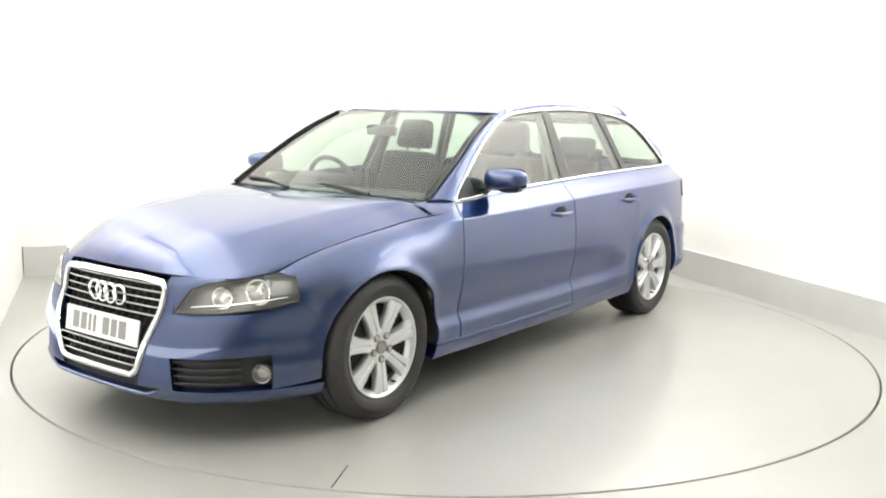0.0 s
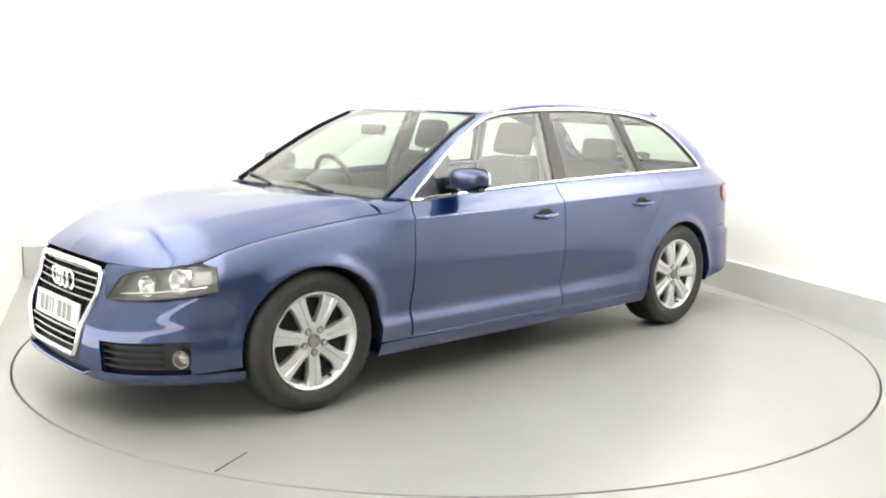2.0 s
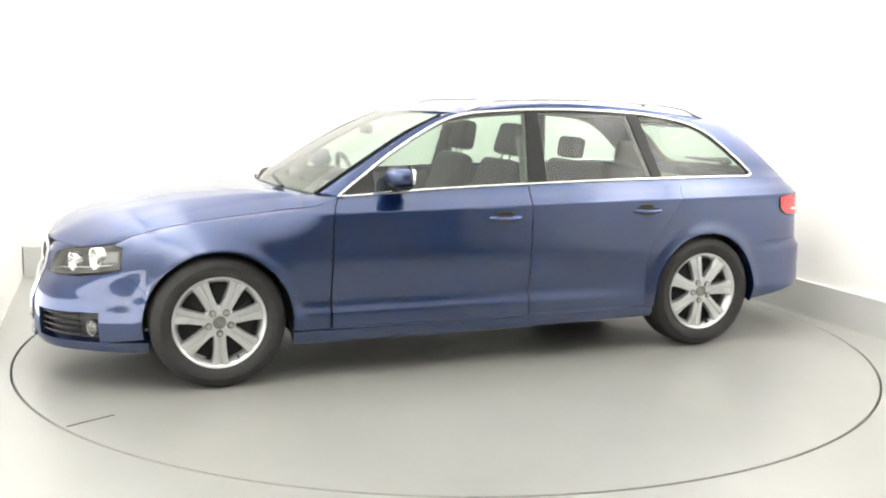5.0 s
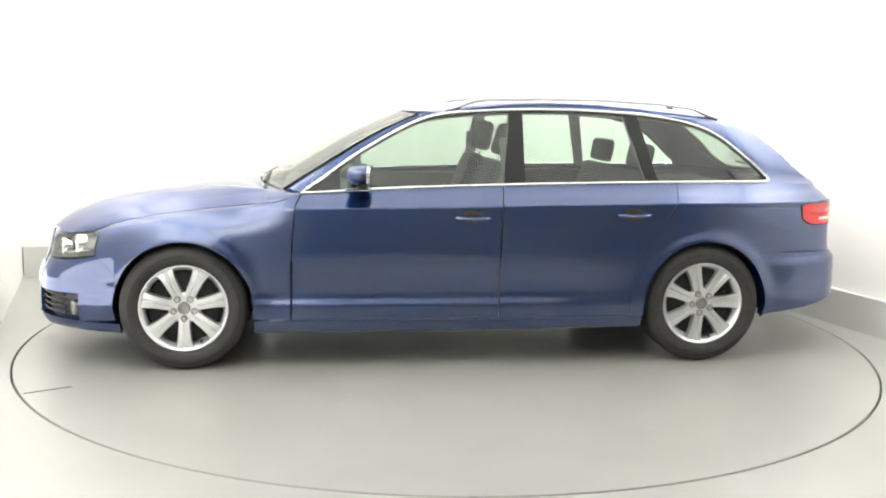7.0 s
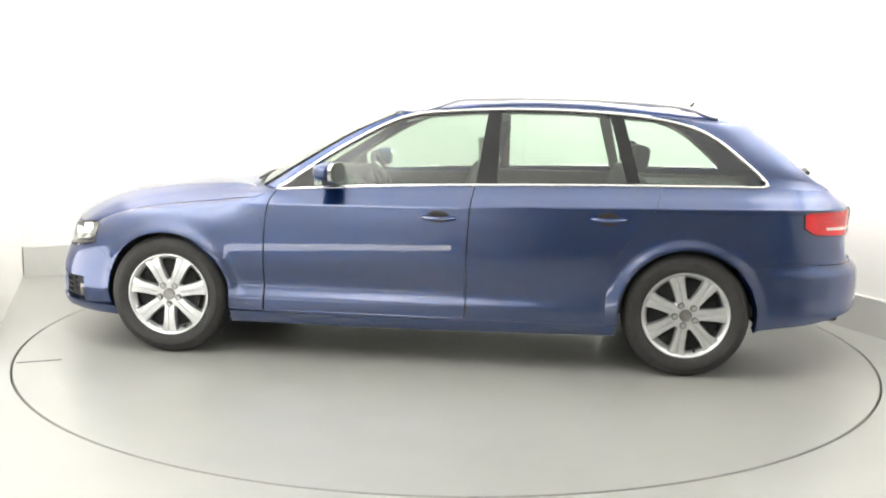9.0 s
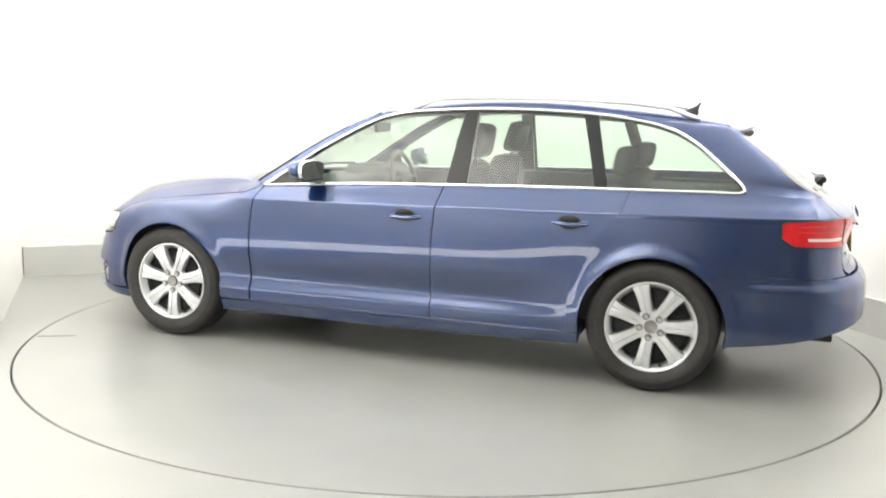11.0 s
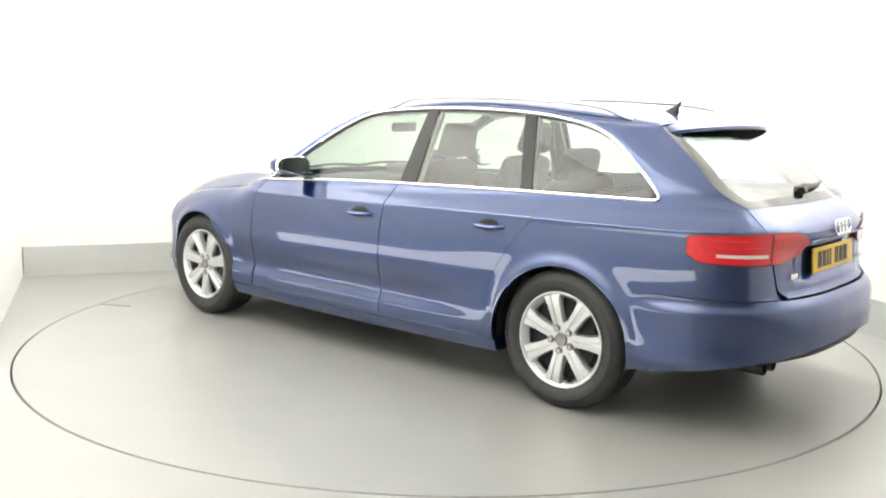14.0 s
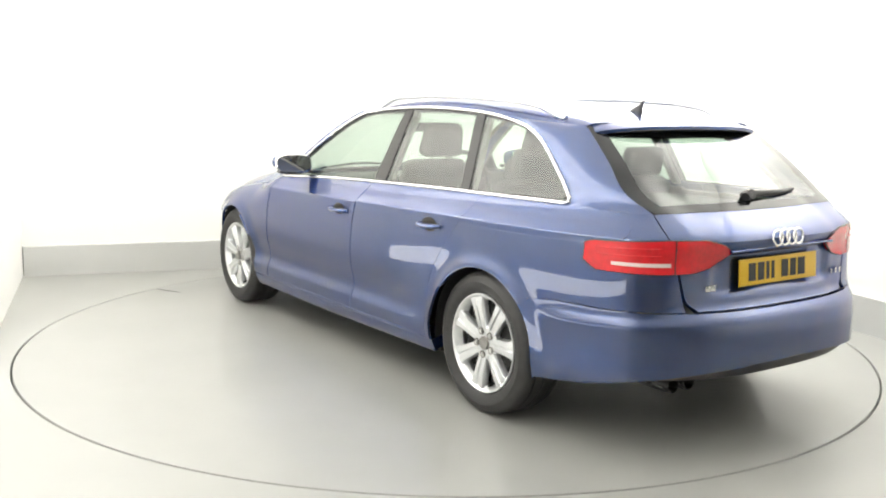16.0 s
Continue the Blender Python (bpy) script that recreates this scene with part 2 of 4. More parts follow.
# ---- the booth ----
def booth_wall(name, a0, n0, a1, n1, z0, z1, thick, mat, label, outward):
    """A wall between two places of the booth's plan, thick metres towards outward (+1 left of its run)."""
    p, q = booth(a0, n0, 0), booth(a1, n1, 0)
    d = (q - p).normalized()
    o = Vector((-d.y, d.x, 0)) * thick * outward
    base = [p, q, q + o, p + o]
    verts = [(v.x, v.y, z0) for v in base] + [(v.x, v.y, z1) for v in base]
    faces = [(0, 1, 2, 3), (4, 5, 6, 7), (0, 1, 5, 4), (1, 2, 6, 5), (2, 3, 7, 6), (3, 0, 4, 7)]
    bm = bmesh.new()
    vs = [bm.verts.new(v) for v in verts]
    for f in faces:
        bm.faces.new([vs[i] for i in f])
    ob = part(name, bm, mat, None, "", smooth=False)
    return tagged(ob, label, "wall", kind="structure")


HALF, FRONT = 2.56, -7.2
PL = 0.235
booth_wall("wall_back", -HALF - 0.2, HALF + 0.04, HALF + 0.2, HALF + 0.04, PL, 3.3, 0.12, WALLPAINT, "seamless white photo booth back wall, brightly lit", 1)
booth_wall("wall_side", HALF + 0.04, HALF + 0.04, HALF + 0.04, FRONT, PL, 3.3, 0.12, WALLPAINT, "seamless white photo booth side wall, brightly lit", 1)
booth_wall("wall_end", -HALF - 0.04, FRONT, -HALF - 0.04, HALF + 0.04, 0, 3.3, 0.12, WALLPAINT, "seamless white photo booth wall beside the turntable", 1)
# added out of view; its grey sets how dark the flanks' reflections are
booth_wall("wall_front", HALF + 0.2, FRONT, -HALF - 0.2, FRONT, 0, 3.3, 0.12, REARWALL, "plain grey unseen wall added behind the camera", 1)
booth_wall("plinth_back", -HALF - 0.03, HALF, HALF, HALF, 0, PL, 0.16, PLINTHPAINT, "low pale grey plinth under the back wall", 1)
booth_wall("plinth_side", HALF, HALF, HALF, FRONT + 0.01, 0, PL, 0.16, PLINTHPAINT, "low pale grey plinth under the side wall", 1)
# ceiling is out of view, assumed to close the booth
bm = block(2 * HALF + 0.6, HALF - FRONT + 0.6, 0.1, 0, (0, (HALF + FRONT) / 2, 3.3), turn=None)
bmesh.ops.rotate(bm, verts=bm.verts, cent=(0, 0, 0), matrix=Matrix.Rotation(TURN, 3, "Z"))
tagged(part("ceiling", bm, WALLPAINT, None, smooth=False), "white booth ceiling above a softbox", "ceiling", kind="structure")

DISC_R, SEAM = 2.455, 26.7


def ring_floor():
    """The floor sheet with a round pit in which the turntable runs."""
    n = 160
    verts, faces = [], []
    for k in range(n):
        w = 2 * math.pi * k / n
        c, s = math.cos(w), math.sin(w)
        far = 14.0 / max(abs(c), abs(s))
        for r, z in ((DISC_R + 0.006, -0.12), (DISC_R + 0.006, -0.003), (DISC_R + 0.009, 0.0), (4.0, 0.0), (far, 0.0)):
            verts.append((r * c, r * s, z))
    for k in range(n):
        q = (k + 1) % n
        faces += [(k * 5 + i, k * 5 + i + 1, q * 5 + i + 1, q * 5 + i) for i in range(4)]
    ob = ob_of("floor", verts, [f[::-1] for f in faces], FLOORPAINT)
    tagged(ob, "pale grey painted floor round the turntable, slightly glossy", "floor", kind="structure")


ring_floor()


def turntable():
    top = new("turntable")
    tagged(top, "round pale grey car turntable set flush in the floor", "turntable")
    v, f = lathe([(DISC_R - 0.004, -0.10), (DISC_R - 0.004, -0.004), (DISC_R - 0.007, 0.0), (1.6, 0.0), (0.8, 0.0), (0.001, 0.0)], 160, "Z")
    ob_of("deck", v, f, TABLEPAINT, top)
    # black sheet at the gap's bottom, its shade put into the colour
    v, f = lathe([(DISC_R - 0.035, -0.115), (DISC_R + 0.004, -0.115)], 96, "Z")
    ob_of("gap_floor", v, f, GAP, top, "black sheet that darkens the gap round the deck")
    # a short joint in the deck plates, open at the rim
    w = radians(SEAM)
    d = Vector((math.cos(w), math.sin(w), 0))
    side = Vector((-d.y, d.x, 0))
    bm = bmesh.new()
    cs = [d * (DISC_R - 0.02) + side * 0.0025, d * (DISC_R - 0.02) - side * 0.0025, d * (DISC_R - 0.24) - side * 0.0015, d * (DISC_R - 0.24) + side * 0.0015]
    lo = [bm.verts.new((c.x, c.y, -0.003)) for c in cs]
    hi = [bm.verts.new((c.x, c.y, 0.002)) for c in cs]
    bm.faces.new(hi)
    for i in range(4):
        bm.faces.new((lo[i], lo[(i + 1) % 4], hi[(i + 1) % 4], hi[i]))
    part("deck_joint", bm, GAP, top, "dark joint between deck plates", smooth=False)
    return top


# ---- the car: x forward, y to its left, z up, origin on the ground midway between the axles ----
OUT = crv([(2.27, 0), (2.265, 0.2), (2.243, 0.38), (2.17, 0.56), (2.03, 0.70), (1.85, 0.80), (1.6, 0.862), (1.3, 0.888), (0.8, 0.897), (0, 0.902), (-0.8, 0.90), (-1.4, 0.893), (-1.75, 0.868), (-2.02, 0.815), (-2.21, 0.72), (-2.33, 0.56), (-2.392, 0.38), (-2.416, 0.18), (-2.42, 0)], 500)
SS = np.linspace(0, 1, 500)
NRM = np.stack([-np.gradient(OUT[:, 1]), np.gradient(OUT[:, 0])], 1)
NRM /= -np.linalg.norm(NRM, axis=1, keepdims=True)
MIDI = 250


def sx(x):
    return float(np.interp(-x, -OUT[:, 0], SS))


def sf(y):
    return float(np.interp(y, OUT[:MIDI, 1], SS[:MIDI]))


def sr(y):
    return float(np.interp(-y, -OUT[MIDI:, 1], SS[MIDI:]))


def smooth(a, b, x):
    t = np.clip((x - a) / (b - a), 0, 1)
    return t * t * (3 - 2 * t)


def fine(tab):
    c = crv(tab, 120)
    return lambda z: np.interp(z, c[:, 0], c[:, 1])


LOWER = fine([(0.15, 0.085), (0.19, 0.040), (0.235, 0.018), (0.28, 0.009), (0.325, 0.008), (0.345, 0.011), (0.38, 0.026), (0.41, 0.030), (0.45, 0.024), (0.50, 0.012), (0.56, 0.003), (0.62, 0.001), (0.70, 0.005), (0.78, 0.014), (0.86, 0.027), (0.90, 0.028), (1.5, 0.028)])
LOWER_REAR = fine([(0.15, 0.085), (0.19, 0.040), (0.235, 0.018), (0.28, 0.008), (0.325, 0.004), (0.36, 0.006), (0.41, 0.0105), (0.45, 0.0125), (0.50, 0.0128), (0.56, 0.0120), (0.62, 0.0120), (0.70, 0.0135), (0.78, 0.018), (0.86, 0.027), (0.90, 0.028), (1.5, 0.028)])
BELT = fine([(-0.2, 0.0), (-0.05, 0.0), (-0.004, 0.0), (0.003, 0.006), (0.010, 0.012), (0.035, 0.036), (0.065, 0.068), (0.10, 0.095), (0.14, 0.116), (0.24, 0.160), (0.40, 0.231), (0.48, 0.271), (0.52, 0.298), (0.56, 0.33)])
NOSE = fine([(0.12, 0.10), (0.16, 0.05), (0.20, 0.012), (0.25, 0.0), (0.33, 0.0), (0.42, 0.006), (0.50, 0.034), (0.556, 0.062), (0.61, 0.074), (0.667, 0.090), (0.70, 0.118), (0.74, 0.18)])
TAIL = fine([(0.18, 0.10), (0.22, 0.06), (0.27, 0.026), (0.33, 0.008), (0.42, 0.0), (0.51, 0.0), (0.565, 0.012), (0.597, 0.045), (0.625, 0.078), (0.70, 0.094), (0.80, 0.094), (0.855, 0.078), (0.885, 0.080), (0.935, 0.135), (0.985, 0.215), (1.02, 0.26)])
CREASE = lambda x: np.interp(x, [-2.3, -1.244, -0.257, 0.831], [0.895, 0.886, 0.869, 0.853])
HOODZ = lambda x: np.interp(x, [0.80, 0.86, 0.92, 1.15, 1.35, 1.55, 1.70, 1.82, 1.915, 2.1], [0.925, 0.903, 0.882, 0.852, 0.832, 0.806, 0.778, 0.746, 0.708, 0.64])
ARCH_R, ARCH_Z, AXLE = 0.357, 0.322, 1.404


def surf(s, z):
    """The car's flank, wrapped round nose and tail: s runs from the nose's middle to the tail's, z up."""
    s, z = np.asarray(s, float), np.asarray(z, float)
    x, y = np.interp(s, SS, OUT[:, 0]), np.interp(s, SS, OUT[:, 1])
    nx, ny = np.interp(s, SS, NRM[:, 0]), np.interp(s, SS, NRM[:, 1])
    zh = HOODZ(x)
    k = np.clip((z - (zh - 0.17)) / 0.17, 0, 0.995)
    fender = np.interp(x, [0.9, 1.3, 1.8, 2.0], [0.150, 0.125, 0.115, 0.10]) * (1 - np.sqrt(1 - k * k))
    door = BELT(z - CREASE(x))
    w = smooth(0.82, 1.15, x)
    back = smooth(-0.45, -1.05, x)
    side = LOWER(z) * (1 - back) + LOWER_REAR(z) * back + door * (1 - w) + fender * w
    for xa in (AXLE, -AXLE):
        r = np.hypot(x - xa, z - ARCH_Z)
        side = side - 0.020 * np.exp(-((r - ARCH_R) / 0.045) ** 2) * smooth(0.2, 0.4, z)
    side = side - 0.019 * np.exp(-((z - 0.41) / 0.06) ** 2) * smooth(1.55, 1.75, x)
    side = side - 0.020 * smooth(-1.70, -1.95, x) * (1 - smooth(0.55, 0.585, z)) * smooth(0.20, 0.30, z)
    end = np.where(x > 0, NOSE(z), TAIL(z))
    wf = np.where(x > 0, 1 - smooth(0.42, 0.82, y), 1 - smooth(0.42, 0.80, y))
    wf = np.where(np.abs(x) > 1.7, wf, 0)
    d = side * (1 - wf) + end * wf
    return np.stack([x - nx * d, y - ny * d, z], -1)


def at(x, z):
    return surf(sx(x), z)


def lift(P, d):
    """A grid drawn out of the flank by d along its normals."""
    N = np.cross(np.gradient(P, axis=0), np.gradient(P, axis=1))
    N /= np.linalg.norm(N, axis=2, keepdims=True) + 1e-9
    if (N[..., 1].mean() < 0 and P[..., 1].mean() > 0.5) or (P[..., 1].mean() <= 0.5 and N[..., 0].mean() * P[..., 0].mean() < 0):
        N = -N
    return P + N * d


def flank(B, T, L, R, nu, nv, gap=0.0017):
    g = coons(B, T, L, R, nu, nv, 0)
    # draw the edges back for the shut lines
    du = np.linalg.norm(surf(*g[-1].mean(0)) - surf(*g[0].mean(0)))
    dv = np.linalg.norm(surf(*g[:, -1].mean(0)) - surf(*g[:, 0].mean(0)))
    u = np.linspace(gap / du, 1 - gap / du, nu) * (nu - 1)
    v = np.linspace(gap / dv, 1 - gap / dv, nv) * (nv - 1)
    i, j = np.minimum(u.astype(int), nu - 2), np.minimum(v.astype(int), nv - 2)
    fu, fv = (u - i)[:, None, None], (v - j)[None, :, None]
    G = (g[i][:, j] * (1 - fu) * (1 - fv) + g[i + 1][:, j] * fu * (1 - fv) + g[i][:, j + 1] * (1 - fu) * fv + g[i + 1][:, j + 1] * fu * fv)
    return surf(G[..., 0], G[..., 1])


def X(*pts):
    return [(sx(x), z) for x, z in pts]


def line(a, b, n=12):
    return np.linspace(a, b, n)


def arch(xa, w0, w1, n=30, r=ARCH_R):
    """The wheel arch's edge from angle w0 to w1 (degrees from forwards, upwards positive)."""
    return [(xa + r * math.cos(radians(w)), ARCH_Z + r * math.sin(radians(w))) for w in np.linspace(w0, w1, n)]


CHROME_UP = crv([(0.80, 0.925), (0.663, 1.02), (0.478, 1.146), (0.234, 1.281), (0.051, 1.342), (-0.224, 1.368), (-0.53, 1.378), (-0.836, 1.373), (-1.144, 1.352), (-1.393, 1.308), (-1.555, 1.238), (-1.728, 1.108), (-1.806, 1.034), (-1.822, 1.008)], 160)
CHROME_LO = crv([(0.80, 0.925), (0.225, 0.957), (-0.378, 0.977), (-0.982, 0.991), (-1.588, 0.999), (-1.795, 1.000), (-1.822, 1.008)], 160)
LOW = lambda x: float(np.interp(-x, -CHROME_LO[:, 0], CHROME_LO[:, 1]))
HIGH = lambda x: float(np.interp(-x, -CHROME_UP[:, 0], CHROME_UP[:, 1]))

car = new("estate_car")
tagged(car, "dark blue metallic estate car with silver wheels on the turntable", "car")


def build_flanks():
    # front wings
    B = X(*arch(AXLE, 24, 189, 44), (0.853, 0.262))
    x0, z0 = arch(AXLE, 24, 24, 1)[0]
    T = [(sx(x), HOODZ(x)) for x in np.linspace(1.915, 0.80, 36)]
    L = even(X((x0, z0), (1.80, 0.550), (1.852, 0.594), (1.850, 0.694), (1.915, 0.708)), 30)
    R = crv(X((0.853, 0.262), (0.850, 0.6), (0.833, 0.85), (0.80, 0.924)), 14)
    pair("front_wing", flank(B, T, L, R, 90, 70), PAINT, car)
    # doors
    doors = []
    B = X((0.851, 0.262), (0.3, 0.256), (-0.248, 0.258))
    T = [(sx(x), LOW(x) - 0.004) for x in np.linspace(0.797, -0.278, 30)]
    L = crv(X((0.851, 0.262), (0.848, 0.6), (0.831, 0.85), (0.797, LOW(0.797) - 0.004)), 14)
    R = crv(X((-0.248, 0.258), (-0.248, 0.55), (-0.260, 0.85), (-0.278, LOW(-0.278) - 0.004)), 14)
    doors.append(pair("front_door", flank(B, T, L, R, 60, 100), PAINT, car))
    B = X((-0.25, 0.258), (-0.6, 0.262), (-0.985, 0.268))
    T = [(sx(x), LOW(x) - 0.004) for x in np.linspace(-0.28, -1.262, 30)]
    L = crv(X((-0.25, 0.258), (-0.25, 0.55), (-0.262, 0.85), (-0.28, LOW(-0.28) - 0.004)), 14)
    R = crv(X((-0.985, 0.268), (-0.988, 0.45), (-1.01, 0.575), (-1.13, 0.76), (-1.225, 0.88), (-1.262, LOW(-1.262) - 0.004)), 20)
    doors.append(pair("rear_door", flank(B, T, L, R, 60, 100), PAINT, car))
    # sills, rolled under
    B = X((AXLE - ARCH_R, 0.192), (0, 0.190), (-AXLE + ARCH_R, 0.205))
    T = X((AXLE - ARCH_R, 0.262), (0.0, 0.256), (-0.985, 0.268), (-AXLE + ARCH_R, 0.268))
    pair("sill", flank(B, T, line(B[0], T[0]), line(B[-1], T[-1]), 40, 10), PAINT, car, depth=0.12)
    # rear quarters
    B = X((-0.985, 0.268), *arch(-AXLE, -8, 138, 44), (-1.72, 0.598), (-1.86, 0.612), (-2.03, 0.612))
    T = [(sx(x), LOW(max(x, -1.8)) - (0.004 if x > -1.8 else 0.018 * (-1.8 - x) / 0.3)) for x in np.linspace(-1.262, -2.10, 30)]
    L = crv(X((-0.985, 0.268), (-0.988, 0.45), (-1.01, 0.575), (-1.13, 0.76), (-1.225, 0.88), (-1.262, LOW(-1.262) - 0.004)), 20)
    R = crv([(sx(-2.03), 0.612), (sx(-2.06), 0.72), (sx(-2.12), 0.86), (sx(-2.165), 0.93), (sx(-2.10), T[-1][1])], 20)
    QUARTER_TOP[:] = T
    pair("rear_quarter", flank(B, T, L, R, 110, 110, -0.0002), PAINT, car)
    # panel under the tail lamp, round to the tailgate's edge
    B = [(sx(-2.03), 0.612), (sr(0.56), 0.606)]
    T = [(sx(-2.12), 0.86), (sr(0.62), 0.87)]
    pair("rear_corner", flank(line(*B), line(*T), crv([(sx(-2.03), 0.612), (sx(-2.06), 0.72), (sx(-2.12), 0.86)], 12), line(B[1], T[1]), 24, 20, -0.0006), PAINT, car)
    B = [(sx(-2.12), 0.86), (sr(0.62), 0.87)]
    T = [(sx(-2.10), T_END), (sr(0.685), T_END)]
    pair("rear_shoulder", flank(line(*B), line(*T), crv([(sx(-2.12), 0.86), (sx(-2.165), 0.93), (sx(-2.10), T_END)], 12), line(B[1], T[1]), 20, 14, -0.0006), PAINT, car)
    return doors


T_END = LOW(-1.8) - 0.018
QUARTER_TOP = []
DOORS = build_flanks()


def build_side_glass():
    """Door and quarter windows under one chrome frame, with black pillars between them."""
    def pane(name, xs_lo, xs_hi, inset=0.012, nu=24, nv=14):
        B = [(sx(x), LOW(x) + inset) for x in np.linspace(*xs_lo, 20)]
        T = [(sx(x), max(HIGH(x) - inset, LOW(x) + inset + 0.002)) for x in np.linspace(*xs_hi, 20)]
        P = flank(B, T, line(B[0], T[0]), line(B[-1], T[-1]), nu, nv, 0.0)
        return P
    for door, lo, hi in ((DOORS[0], (0.735, -0.285), (0.725, -0.335)), (DOORS[1], (-0.395, -1.085), (-0.405, -0.985))):
        P = lift(pane("window", lo, hi), -0.004)
        for ob, m in zip(door, (False, True)):
            g = skin("window", P, GLASS, ob, "tinted door glass", depth=0.003, mirror=m)
            g.visible_shadow = False
    P = lift(pane("window", (-1.145, -1.788), (-1.055, -1.775)), -0.004)
    for g in pair("quarter_window", P, GLASS, car, "tinted rear quarter glass", depth=0.003):
        g.visible_shadow = False
    # black pillar covers
    for name, lo, hi in (("centre_pillar", (-0.283, -0.397), (-0.333, -0.407)), ("rear_pillar", (-1.083, -1.147), (-0.983, -1.057))):
        pair(name, pane(name, lo, hi, 0.005, 8, 12), GLOSSBLACK, car, depth=0.02)
    # dark rubber surround behind the chrome
    n = 120
    up = np.array([at(x, z - 0.012) for x, z in even(CHROME_UP, n, 0.02, 0.985)])
    upper = np.array([at(x, z + 0.001) for x, z in even(CHROME_UP, n, 0.0, 1)])
    P = np.stack([up, (up + upper) / 2, upper], 1)
    pair("window_seal", lift(P, -0.001), PLASTIC, car, depth=0.02)
    loop = np.array([at(x, z) for x, z in np.vstack([CHROME_UP, CHROME_LO[-2:0:-1]])])
    loop[:, 1] += 0.004
    for m in (1, -1):
        tube("window_trim", loop * np.array([1, m, 1]), 0.0085, CHROME, car, "chrome window surround", sides=8, closed=True)
    # mirror corner triangle
    B = [(sx(x), LOW(x) + 0.008) for x in np.linspace(0.775, 0.60, 10)]
    T = [(sx(x), max(HIGH(x) - 0.01, LOW(x) + 0.01)) for x in np.linspace(0.765, 0.60, 10)]
    pair("mirror_corner", flank(B, T, line(B[0], T[0]), line(B[-1], T[-1]), 10, 8, 0), PLASTIC, car, depth=0.012)


build_side_glass()

# roof edge, from the foot of the windscreen pillar over the roof to the tailgate's foot
HATCH = [(-1.70, 0.548, 1.318), (-1.80, 0.575, 1.245), (-1.91, 0.605, 1.160), (-2.02, 0.632, 1.060), tuple(surf(sr(0.685), T_END))]


def roof_edge(x):
    p = at(x, HIGH(x))
    return (x, p[1] - 0.028, p[2] + 0.020)


def build_upper():
    # windscreen
    base_c, base_k = (1.050, 0, 0.950), (0.890, 0.700, 0.930)
    top_c, top_k = (0.245, 0, 1.358), (0.165, 0.572, 1.334)
    B = crv([base_c, (1.02, 0.3, 0.947), (0.945, 0.55, 0.938), base_k], 20)
    T = crv([top_c, (0.237, 0.25, 1.355), (0.205, 0.45, 1.345), top_k], 20)
    L = crv([base_c, (0.785, 0, 1.100), (0.52, 0, 1.240), top_c], 16)
    R = crv([base_k, (0.640, 0.671, 1.087), (0.400, 0.623, 1.228), top_k], 16)
    w = whole("windscreen", coons(B, T, L, R, 20, 18), GLASS, car, "tinted windscreen", depth=0.004)
    w.visible_shadow = False
    # windscreen pillars, between chrome and glass
    outer = np.array([at(x, z) for x, z in even(CHROME_UP, 26, 0.0, 0.30)])
    inner = even(crv([base_k, (0.640, 0.671, 1.087), (0.400, 0.623, 1.228), top_k], 60), 26)
    mid = (outer + inner) / 2 + np.array([0.012, 0.012, 0.014])
    q1, q3 = (outer * 0.6 + mid * 0.52 - inner * 0.12), (inner * 0.6 + mid * 0.52 - outer * 0.12)
    pair("windscreen_pillar", np.stack([outer, q1, mid, q3, inner], 1), PAINT, car)
    for m in (1, -1):
        tube("screen_seal", (inner + np.array([0.006, 0.002, 0.007])) * np.array([1, m, 1]), 0.008, FRIT, car, "black windscreen seal", sides=6)
    # black ceramic rim of the windscreen
    rim = np.stack([inner + np.array([0.004, 0, 0.004]), inner + np.array([0.008, -0.03, 0.005])], 1)
    pair("screen_rim", np.stack([rim[:, 0], rim.mean(1), rim[:, 1]], 1), FRIT, car, depth=0.006)
    # roof skin
    xe = np.linspace(even(CHROME_UP, 26, 0.0, 0.30)[-1][0], -1.70, 30)
    edge = np.array([at(x, HIGH(x)) if x > -1.2 else np.array(at(-1.2, HIGH(-1.2))) * (1 - (-(x + 1.2) / 0.5)) + np.array(HATCH[0]) * (-(x + 1.2) / 0.5) for x in xe])
    centre = crv([(0.245, 0, 1.357), (0.0, 0, 1.399), (-0.35, 0, 1.428), (-0.75, 0, 1.430), (-1.15, 0, 1.408), (-1.5, 0, 1.374), (-1.76, 0, 1.336)], 30)
    rows = []
    for k in 1 - np.linspace(1, 0, 22) ** 1.6:
        # flat crown that turns down near the edge
        p = centre * (1 - k) + edge * k
        fall = centre[:, 2] + (edge[:, 2] - centre[:, 2]) * (0.16 * k ** 2 + 0.10 * k ** 6 + 0.74 * k ** 20)
        p[:, 2] = fall
        p[:, 0] = centre[:, 0] + (edge[:, 0] - centre[:, 0]) * k ** 2
        rows.append(p)
    whole("roof", np.array(rows), PAINT, car, inward=(-0.7, 0, 0.8))
    # rear pillars, between the chrome and the tailgate
    a = np.array([at(x, z) for x, z in CHROME_UP if x < -1.19])
    a = np.vstack([even(a, 30)])
    b = even(np.vstack([edge[xe < -1.19], crv(HATCH, 30)]), 30)
    mid = (a + b) / 2 + np.array([-0.006, 0.014, 0.008])
    P = np.stack([a, a * 0.6 + mid * 0.52 - b * 0.12, mid, b * 0.6 + mid * 0.52 - a * 0.12, b], 1)
    # its foot lies on the shoulder of the rear quarter
    foot = np.array([surf(s, z) for s, z in even([q for q in QUARTER_TOP if q[0] >= sx(-1.80)] + [(sr(0.685), T_END)], 5)])
